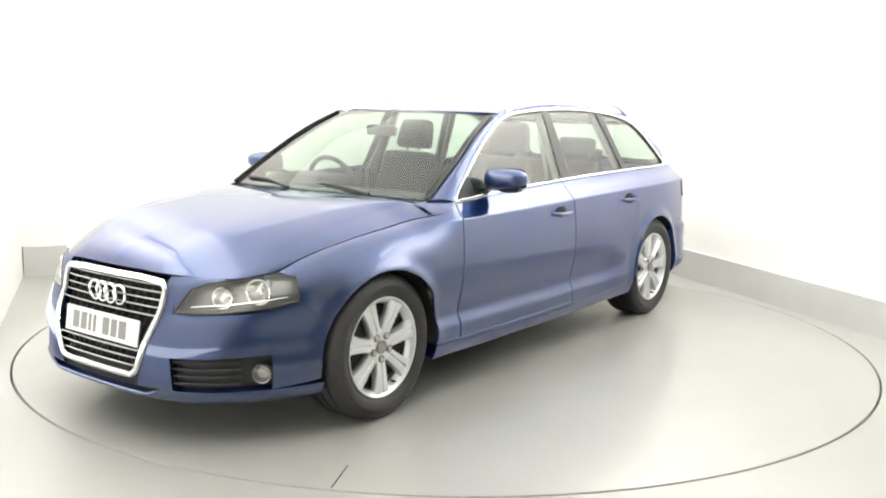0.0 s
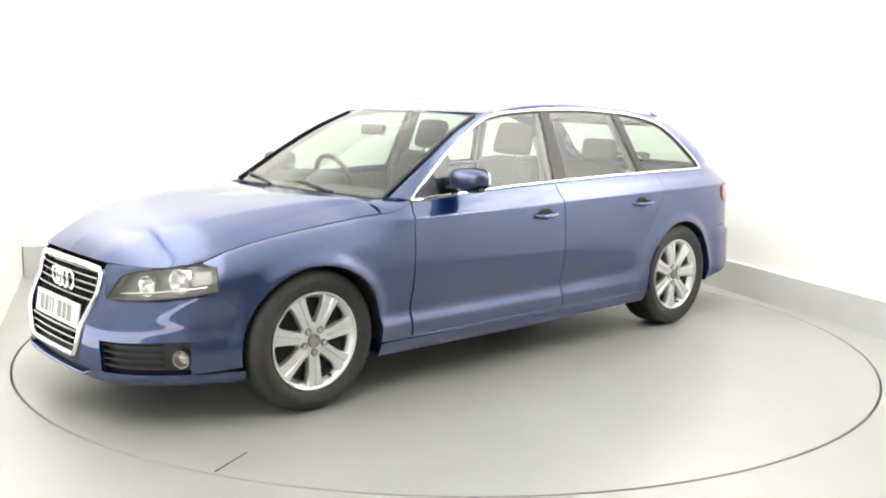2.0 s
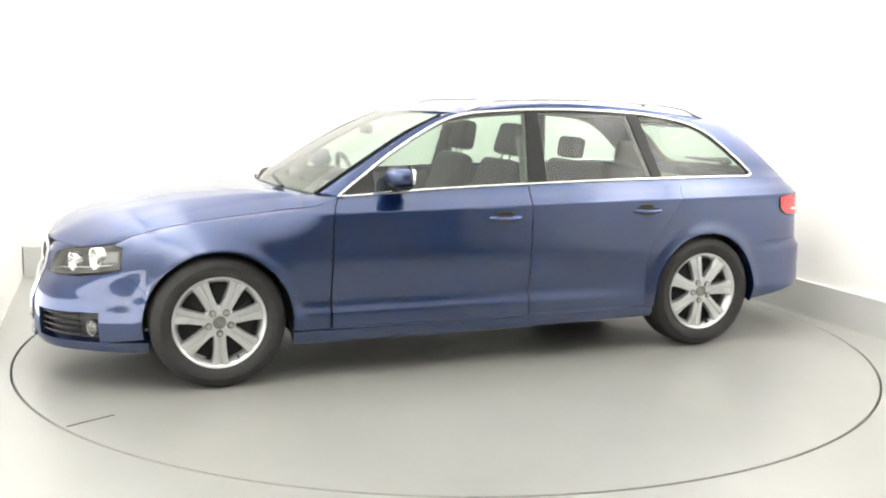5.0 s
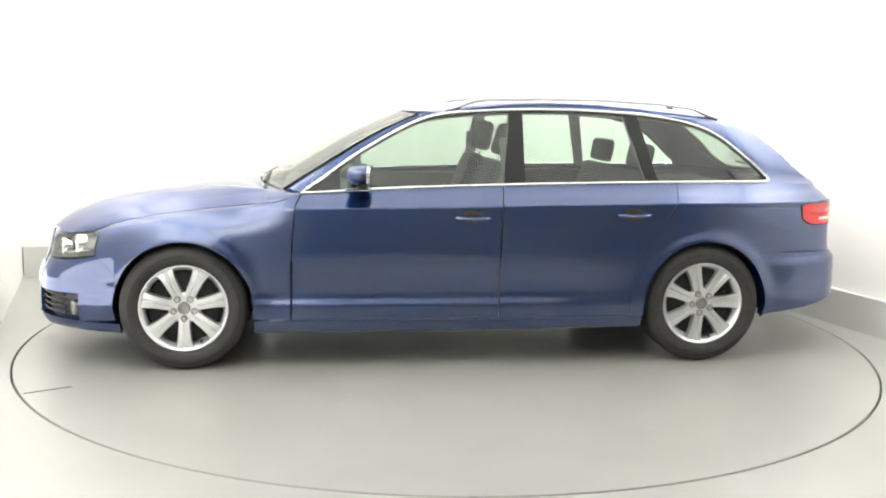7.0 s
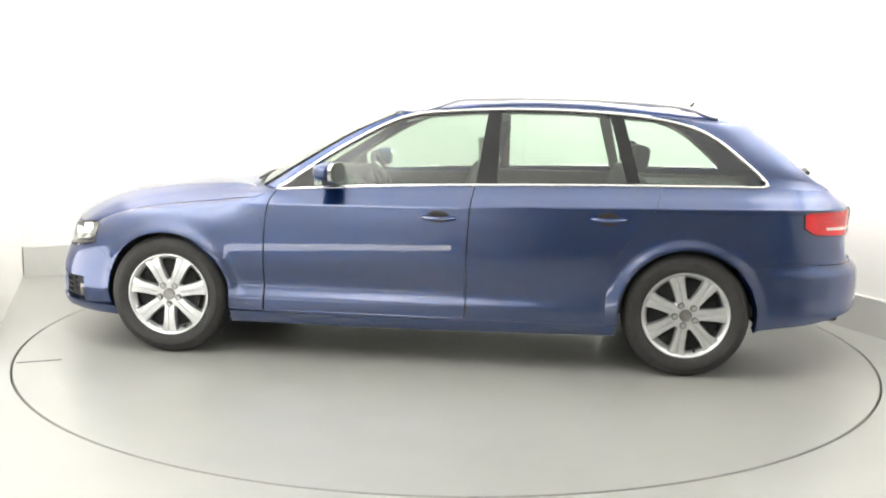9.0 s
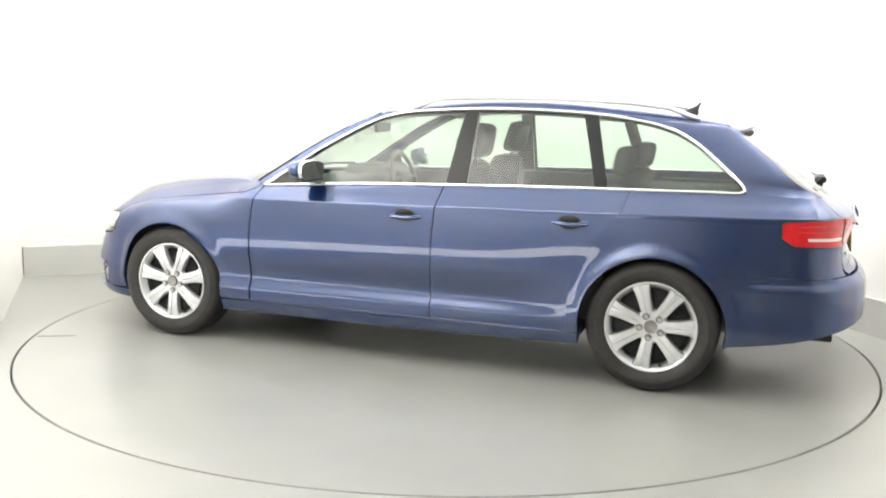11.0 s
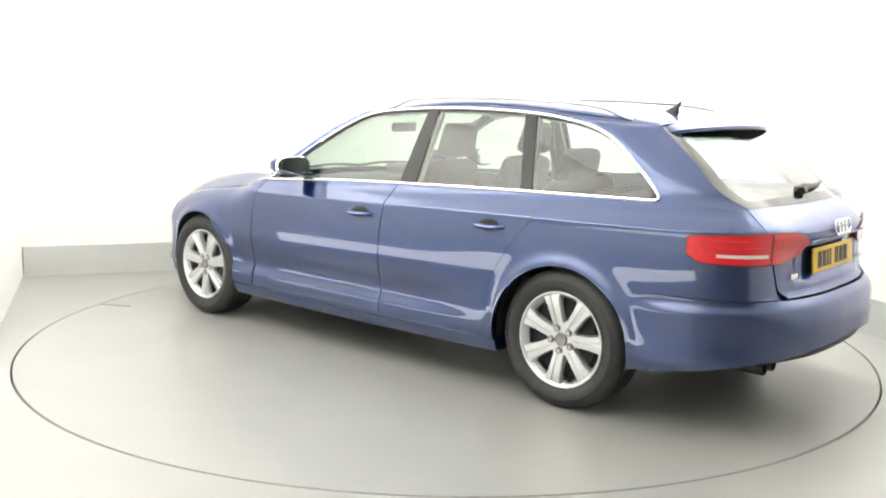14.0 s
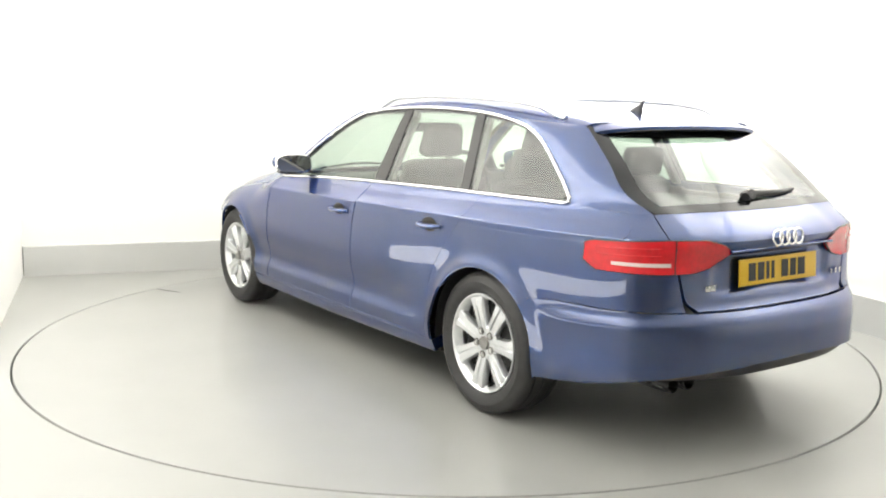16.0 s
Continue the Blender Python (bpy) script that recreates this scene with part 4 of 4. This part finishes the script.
        ob.matrix_basis = Matrix.Translation((-2.05, y, 0.300)) @ Matrix.Rotation(radians(90), 4, "Z")
    # rear wiper
    c = np.array(L[3]) + np.array([-0.018, 0, 0.008])
    tube("rear_wiper", crv([tuple(c + np.array([-0.01, 0.06, -0.012])), tuple(c), tuple(c + np.array([0.02, -0.20, -0.004])), tuple(c + np.array([0.055, -0.36, 0.002]))], 16), np.linspace(0.02, 0.008, 16), PLASTIC, car, "black rear wiper")
    tube("wiper_pivot", [tuple(c + np.array([0.03, 0.03, -0.02])), tuple(c + np.array([-0.02, 0.03, 0.0]))], 0.024, PLASTIC, car)


build_tail()


def build_wheel():
    """One wheel whose outer face looks along +y, centred on its hub."""
    R, RR = 0.3285, 0.228
    v, f = lathe([(0.19, -0.20), (0.19, -0.06), (0.10, -0.05), (0.02, -0.05)], 40)
    w = ob_of("wheel", v, f, DARK, car, "silver seven-spoke alloy wheel with black tyre")
    prof = [(RR - 0.006, -0.205), (RR + 0.012, -0.222), (0.27, -0.232), (0.300, -0.226), (0.318, -0.214), (R - 0.003, -0.196)]
    for y in (-0.165, -0.112, -0.06):
        prof += [(R, y - 0.022), (R, y - 0.003), (R - 0.007, y - 0.002), (R - 0.007, y + 0.004), (R, y + 0.005)]
    prof += [(R, -0.035), (R - 0.003, -0.020), (0.318, -0.006), (0.300, 0.006), (0.285, 0.010), (0.282, 0.013), (0.272, 0.013), (0.255, 0.009), (RR + 0.012, 0.001), (RR + 0.004, -0.006), (RR - 0.004, -0.010)]
    v, f = lathe(prof, 72)
    ob_of("tyre", v, f, RUBBER, w, "black road tyre")
    # rim: barrel and lip
    v, f = lathe([(0.205, -0.19), (0.205, -0.06), (0.196, -0.04), (0.204, -0.022), (0.214, -0.008), (0.222, -0.001), (0.2275, -0.001), (0.229, -0.006), (0.228, -0.02)], 72)
    rim = ob_of("rim", v, f, ALLOY, w)
    v, f = lathe([(0.085, -0.05), (0.082, -0.026), (0.072, -0.018), (0.034, -0.019), (0.001, -0.020)], 42)
    ob_of("hub", v, f, ALLOY, rim)
    v, f = lathe([(0.033, -0.022), (0.032, -0.013), (0.029, -0.010), (0.026, -0.0115), (0.001, -0.009)], 32)
    ob_of("centre_cap", v, f, DISC, rim, "grey centre cap")
    v, f = lathe([(0.162, -0.075), (0.162, -0.068), (0.09, -0.066), (0.085, -0.075)], 48)
    ob_of("brake_disc", v, f, DISC, w, "grey steel brake disc")
    ob_of("brake_caliper", *caliper(), DARK, w)
    verts, faces = [], []
    rs = np.linspace(0.055, 0.212, 12)
    cross = [(-1.0, -0.036), (-1.0, -0.010), (-0.86, -0.001), (-0.22, 0.0), (-0.10, -0.006), (0.10, -0.006), (0.22, 0.0), (0.86, -0.001), (1.0, -0.010), (1.0, -0.036)]
    for r in rs:
        hw = float(np.interp(r, [0.055, 0.09, 0.15, 0.195, 0.212], [0.029, 0.031, 0.035, 0.042, 0.054]))
        y0 = float(np.interp(r, [0.055, 0.10, 0.17, 0.212], [-0.018, -0.012, -0.006, -0.008]))
        for a, b in cross:
            verts.append((hw * a, y0 + b, r))
    m = len(cross)
    for i in range(len(rs) - 1):
        faces += [(i * m + k, (i + 1) * m + k, (i + 1) * m + k + 1, i * m + k + 1) for k in range(m - 1)]
    for k in range(7):
        ob = ob_of("spoke", verts, faces, ALLOY, rim)
        ob.matrix_basis = Matrix.Rotation(2 * math.pi * k / 7, 4, "Y")
    for k in range(5):
        a = 2 * math.pi * k / 5
        v, f = lathe([(0.0105, -0.03), (0.0105, -0.012), (0.008, -0.008), (0.001, -0.010)], 12)
        b = ob_of("wheel_bolt", v, f, LAMPGREY, rim)
        b.location = (0.056 * math.sin(a), -0.002, 0.056 * math.cos(a))
        # ring of darker grey carries the shade of the bolt's hole
        v, f = lathe([(0.0185, -0.018), (0.0175, -0.0135), (0.0115, -0.0155)], 14)
        c = ob_of("bolt_recess_shade", v, f, DISC, rim)
        c.location = (0.056 * math.sin(a), 0, 0.056 * math.cos(a))
    c = ob_of("valve", *lathe([(0.005, -0.03), (0.005, -0.004), (0.001, -0.003)], 8), DARK, rim)
    c.location = (0.196 * math.sin(0.45), 0, 0.196 * math.cos(0.45))
    return w


def caliper():
    v, f = [], []
    ws = np.linspace(radians(-35), radians(35), 8)
    for w in ws:
        for r, y in ((0.105, -0.09), (0.172, -0.09), (0.172, -0.045), (0.105, -0.045)):
            v.append((r * math.cos(w), y, r * math.sin(w)))
    for i in range(7):
        f += [(i * 4 + k, i * 4 + (k + 1) % 4, i * 4 + 4 + (k + 1) % 4, i * 4 + 4 + k) for k in range(4)]
    f += [(0, 1, 2, 3), (28, 31, 30, 29)]
    return v, f


def build_wheels():
    first = build_wheel()
    spots = [(AXLE, 1, 180), (-AXLE, 1, 170), (AXLE, -1, 25), (-AXLE, -1, 40)]
    for i, (x, m, spin) in enumerate(spots):
        place = Matrix.Translation((x, 0.866 * m, 0.3275)) @ Matrix.Rotation(0 if m > 0 else math.pi, 4, "Z") @ Matrix.Rotation(radians(spin), 4, "Y")
        if i == 0:
            first.matrix_basis = place
        else:
            copy_thing(first, place)
    # dark wheel housings
    for x in (AXLE, -AXLE):
        for m in (1, -1):
            ws = np.linspace(radians(-12), radians(187), 30)
            r = ARCH_R + 0.012
            lip = [min(float(at(x + r * math.cos(w), max(ARCH_Z + r * math.sin(w), 0.2))[1]) - 0.022, 0.868) for w in ws]
            P = np.array([[(x + r * math.cos(w), y * m, ARCH_Z + r * math.sin(w)) for y in (e, 0.5 * e + 0.32, 0.70, 0.56)] for w, e in zip(ws, lip)])
            # end with a disc behind the wheel
            skin("wheel_housing", P, DARK, car, "black wheel housing", depth=0)
            ring = P[:, -1]
            hub = np.array([x, 0.56 * m, ARCH_Z])
            skin("housing_back", np.stack([ring, (ring + hub) / 2, np.repeat(hub[None], 30, 0) + (ring - hub) * 0.02], 1), DARK, car, depth=0)


build_wheels()


def build_under():
    """Floor pan, sealed off below the cabin, with engine bay and boot sides."""
    # plain black boxes that also block light below the cabin
    part("floor_pan", blob([block(2.02, 1.62, 0.10, 0.02, (0.0, 0, 0.235)), block(0.62, 1.10, 0.12, 0.02, (1.40, 0, 0.24)), block(0.34, 1.0, 0.08, 0.02, (1.90, 0, 0.25)), block(0.60, 1.08, 0.14, 0.02, (-1.40, 0, 0.27)), block(0.42, 1.20, 0.12, 0.02, (-1.95, 0, 0.34))]), DARK, car, "black underbody")
    part("engine_bay", blob([block(0.95, 1.02, 0.36, 0.03, (1.45, 0, 0.48))]), DARK, car)
    part("radiator_panel", block(0.06, 1.10, 0.34, 0.01, (1.98, 0, 0.46)), DARK, car)


build_under()


def build_fittings():
    # roof rails
    for m in (1, -1):
        xs = np.linspace(0.02, -1.56, 40)
        t = np.linspace(0, 1, 40)
        rise = 0.036 * np.minimum(smooth(0, 0.12, t), 1 - smooth(0.88, 1, t))
        pts = []
        for x, h in zip(xs, rise):
            p = at(max(x, -1.2), HIGH(max(x, -1.2)))
            y = p[1] - 0.035 - (0.03 * (-(x + 1.2) / 0.36) if x < -1.2 else 0)
            z = float(np.interp(-x, [-0.02, 0.2, 0.5, 0.85, 1.2, 1.56], [1.365, 1.392, 1.402, 1.400, 1.384, 1.346])) + h
            pts.append((x, y * m, z))
        tube("roof_rail", pts, 0.0135, SATIN, car, "satin aluminium roof rail", flat=0.9)
    # aerial fin
    verts = []
    for z, x0, x1, w in ((0.0, -0.050, 0.060, 0.020), (0.016, -0.045, 0.020, 0.014), (0.036, -0.052, -0.022, 0.007), (0.060, -0.064, -0.050, 0.003)):
        c = (x0 + x1) / 2
        for k in range(12):
            a = 2 * math.pi * k / 12
            verts.append((-1.455 + c + (x1 - x0) / 2 * math.cos(a), w * math.sin(a), 1.374 + z))
    faces = [(i * 12 + k, i * 12 + (k + 1) % 12, i * 12 + 12 + (k + 1) % 12, i * 12 + 12 + k) for i in range(3) for k in range(12)] + [tuple(36 + k for k in range(12))]
    ob_of("aerial_fin", verts, faces, FINGREY, car, "small shark-fin aerial")
    # door mirrors
    for m in (1, -1):
        bm = bmesh.new()
        bmesh.ops.create_uvsphere(bm, u_segments=24, v_segments=16, radius=1)
        for v in bm.verts:
            x, y, z = v.co
            sq = lambda q, p: math.copysign(abs(q) ** p, q)
            x, y, z = sq(x, 0.75), sq(y, 0.62), sq(z, 0.66)
            depth = 0.098 if x > 0 else 0.035
            v.co = Vector((x * depth * (1 - 0.25 * max(y, 0)), y * 0.122, z * (0.054 - 0.012 * y) + 0.006 * y))
        shell = part("door_mirror", bm, PAINT, car, "blue door mirror on a black foot")
        shell.matrix_basis = Matrix.Translation((0.475, 0.892 * m, 1.028)) @ Matrix.Rotation(radians(-8 * m), 4, "Z") @ Matrix.Diagonal((1, m, 1, 1))
        pts = [(-0.036, math.copysign(abs(math.cos(a)) ** 0.6, math.cos(a)) * 0.105, math.copysign(abs(math.sin(a)) ** 0.7, math.sin(a)) * 0.050) for a in np.linspace(0, 2 * math.pi, 29)[:-1]]
        back = [(-0.020, y * 1.08, z * 1.10) for _, y, z in pts]
        face = ob_of("mirror_glass", pts + back, [tuple(range(28))] + [(i, (i + 1) % 28, 28 + (i + 1) % 28, 28 + i) for i in range(28)], MIRROR, shell, "silvered mirror glass")
        tube("mirror_foot", [(0.03, -0.16, -0.055), (0.02, -0.09, -0.052), (0.01, 0.02, -0.054), (0.0, 0.085, -0.050)], [0.024, 0.022, 0.036, 0.022], PLASTIC, shell, "black mirror foot", flat=0.5)
    # door handles; black bulges carry the shade of the body-coloured hollows behind them
    for pr, x, z in ((DOORS[0], -0.094, 0.803), (DOORS[1], -0.982, 0.819)):
        for ob, m in zip(pr, (1, -1)):
            p = at(x, z)
            bm = bmesh.new()
            bmesh.ops.create_uvsphere(bm, u_segments=20, v_segments=10, radius=1)
            for v in bm.verts:
                v.co = Vector((v.co.x * 0.066, v.co.y * 0.006, v.co.z * 0.040))
            cup = part("cup_shade", bm, DARK, ob, "black bulge put in for the shade of the handle's hollow")
            cup.location = (x, (p[1] - 0.001) * m, z)
            bar = crv([(x + 0.085, (p[1] - 0.002) * m, z + 0.004), (x + 0.06, (p[1] + 0.020) * m, z + 0.002), (x, (p[1] + 0.030) * m, z), (x - 0.06, (p[1] + 0.024) * m, z + 0.002), (x - 0.090, (p[1] - 0.002) * m, z + 0.004)], 18)
            tube("handle", bar, np.interp(np.linspace(0, 1, 18), [0, 0.2, 0.8, 1], [0.011, 0.0175, 0.0185, 0.012]), PAINT, ob, "blue door handle", flat=0.75)
    # front wipers
    for y0, y1 in ((0.42, -0.10), (-0.12, -0.58)):
        a = np.array([1.035 - 0.16 * abs(y0) ** 2, y0, 0.950])
        b = np.array([0.965 - 0.22 * abs(y1) ** 2, y1, 0.972])
        tube("windscreen_wiper", crv([tuple(a), tuple((a + b) / 2 + np.array([0.01, 0, 0.016])), tuple(b)], 12), 0.010, PLASTIC, car, "black windscreen wiper", flat=0.8)
    # strips along the sills
    for m in (1, -1):
        tube("sill_strip", [(x, (at(x, 0.272)[1] + 0.0) * m, 0.270) for x in np.linspace(0.95, -0.95, 20)], 0.004, PAINT, car)


build_fittings()


def build_cabin():
    """Seats, dashboard, wheel and linings behind the glass."""
    def seat(x, y):
        s = part("front_seat", block(0.50, 0.52, 0.16, 0.06, (x + 0.05, y, 0.47), 3), CLOTH, car, "charcoal cloth front seat with headrest")
        part("backrest", block(0.14, 0.50, 0.62, 0.06, (0, 0, 0), 3, taper=(0.85, 0.82), turn=Matrix.Rotation(radians(-20), 4, "Y") @ Matrix.Translation((0, 0, 0.31))), CLOTH, s).location = (x - 0.20, y, 0.50)
        part("headrest", block(0.10, 0.27, 0.19, 0.045, (0, 0, 0), 3, taper=(0.9, 0.85), turn=Matrix.Rotation(radians(-14), 4, "Y")), CLOTH, s).location = (x - 0.455, y, 1.20)
        for k in (-0.05, 0.05):
            tube("headrest_post", [(x - 0.40, y + k, 1.03), (x - 0.45, y + k, 1.16)], 0.007, CHROME, s)
    seat(0.10, 0.37)
    seat(0.10, -0.37)
    r = part("rear_seat", block(0.50, 1.24, 0.18, 0.06, (-0.72, 0, 0.48), 3), CLOTH, car, "charcoal cloth rear bench with headrests")
    part("backrest", block(0.15, 1.24, 0.56, 0.05, (0, 0, 0), 3, taper=(0.85, 0.94), turn=Matrix.Rotation(radians(-20), 4, "Y") @ Matrix.Translation((0, 0, 0.28))), CLOTH, r).location = (-0.97, 0, 0.50)
    for y in (-0.38, 0.38):
        part("headrest", block(0.09, 0.26, 0.15, 0.04, (0, 0, 0), 3, turn=Matrix.Rotation(radians(-10), 4, "Y")), CLOTH, r).location = (-1.17, y, 1.115)
    part("dashboard", blob([block(0.42, 1.36, 0.26, 0.06, (0.72, 0, 0.80), 3), block(0.30, 0.40, 0.09, 0.035, (0.62, -0.37, 0.945), 3)]), DASH, car, "dark grey dashboard")
    ring = [(0.42 + 0.06 * math.sin(a), -0.37 + 0.185 * math.cos(a), 0.90 + 0.175 * math.sin(a)) for a in np.linspace(0, 2 * math.pi, 41)[:-1]]
    sw = tube("steering_wheel", ring, 0.015, PLASTIC, car, "black steering wheel", closed=True, up=(1, 0, 0))
    part("wheel_boss", blob([block(0.06, 0.16, 0.12, 0.03, (0.43, -0.37, 0.90), 2), block(0.03, 0.34, 0.03, 0.01, (0.43, -0.37, 0.90), 1)]), PLASTIC, sw)
    part("centre_console", block(0.95, 0.22, 0.28, 0.04, (0.25, 0, 0.46), 2), DASH, car)
    part("cabin_floor", block(2.9, 1.40, 0.06, 0.01, (-0.60, 0, 0.33)), LINING, car)
    part("load_cover", block(0.72, 1.06, 0.03, 0.012, (-1.50, 0, 0.93)), DASH, car, "dark grey luggage cover")
    for m in (1, -1):
        part("door_lining", blob([block(1.06, 0.05, 0.62, 0.02, (0.28, 0.755 * m, 0.62)), block(0.86, 0.05, 0.64, 0.02, (-0.72, 0.755 * m, 0.64)), block(0.75, 0.05, 0.40, 0.02, (-1.60, 0.655 * m, 0.76))]), DASH, car, "dark door lining")
        # belts hang on the centre pillars
        tube("seat_belt", [(-0.30, 0.60 * m, 1.22), (-0.31, 0.645 * m, 1.05), (-0.30, 0.68 * m, 0.80)], 0.022, LINING, car, "grey seat belt", flat=0.12, up=(0, 1, 0))
        for x0, x1, xt0, xt1 in ((-0.29, -0.39, -0.335, -0.40), (-1.09, -1.14, -0.99, -1.05)):
            lo0, hi0 = at(x0, LOW(x0) - 0.01), at(xt0, HIGH(xt0) - 0.01)
            lo1, hi1 = at(x1, LOW(x1) - 0.01), at(xt1, HIGH(xt1) - 0.01)
            P = np.stack([np.linspace(lo0, hi0, 6), np.linspace(lo1, hi1, 6)], 0) - np.array([0, 0.045, 0])
            skin("pillar_lining", P, LINING, car, "grey pillar lining", depth=0.02, inward=(-0.3, 0, 1.2), mirror=m < 0)
    # headliner under the roof
    xs = np.linspace(0.12, -1.66, 18)
    rows = []
    for k in np.linspace(0, 1, 8):
        row = []
        for x in xs:
            e = at(max(x, -1.2), HIGH(max(x, -1.2)))
            zc = float(np.interp(-x, [-0.12, 0.35, 0.75, 1.15, 1.5, 1.7], [1.350, 1.385, 1.388, 1.372, 1.335, 1.290]))
            row.append((x, (e[1] - 0.03 - 0.03 * (x < -1.2)) * k, zc + (min(e[2], zc + 0.02) - 0.03 - zc) * k ** 4))
        rows.append(row)
    whole("headliner", np.array(rows), BEIGE, car, "pale cloth headliner", depth=0.0, inward=(-0.7, 0, 3.0))
    part("rear_mirror", block(0.03, 0.22, 0.06, 0.02, (0.42, 0, 1.245), 2), PLASTIC, car, "black rear-view mirror")


build_cabin()


SPINS = [(0.0, 233.59), (0.5, 231.93), (1.0, 229.2), (1.5, 225.78), (2.0, 222.31), (2.5, 218.81), (3.0, 215.24), (3.5, 211.7), (4.0, 208.2), (5.25, 199.70), (6.5, 191.19), (7.0, 187.78), (7.5, 184.35), (8.0, 180.91), (8.5, 177.48), (9.0, 174.07), (10.25, 165.52), (11.5, 156.98), (12.0, 153.54), (12.5, 150.05), (13.0, 146.51), (13.5, 142.97), (14.0, 139.37), (14.5, 135.87), (15.0, 132.37), (15.5, 128.9), (16.0, 125.39)]
deck = turntable()


def motions():
    walk(deck, [(t, pose(0, 0, 0, 0, 0, a)) for t, a in SPINS])
    walk(car, [(t, pose(0, 0, 0.002, 0, 0, a) @ pose(0.070, -0.1164, 0)) for t, a in SPINS])


motions()
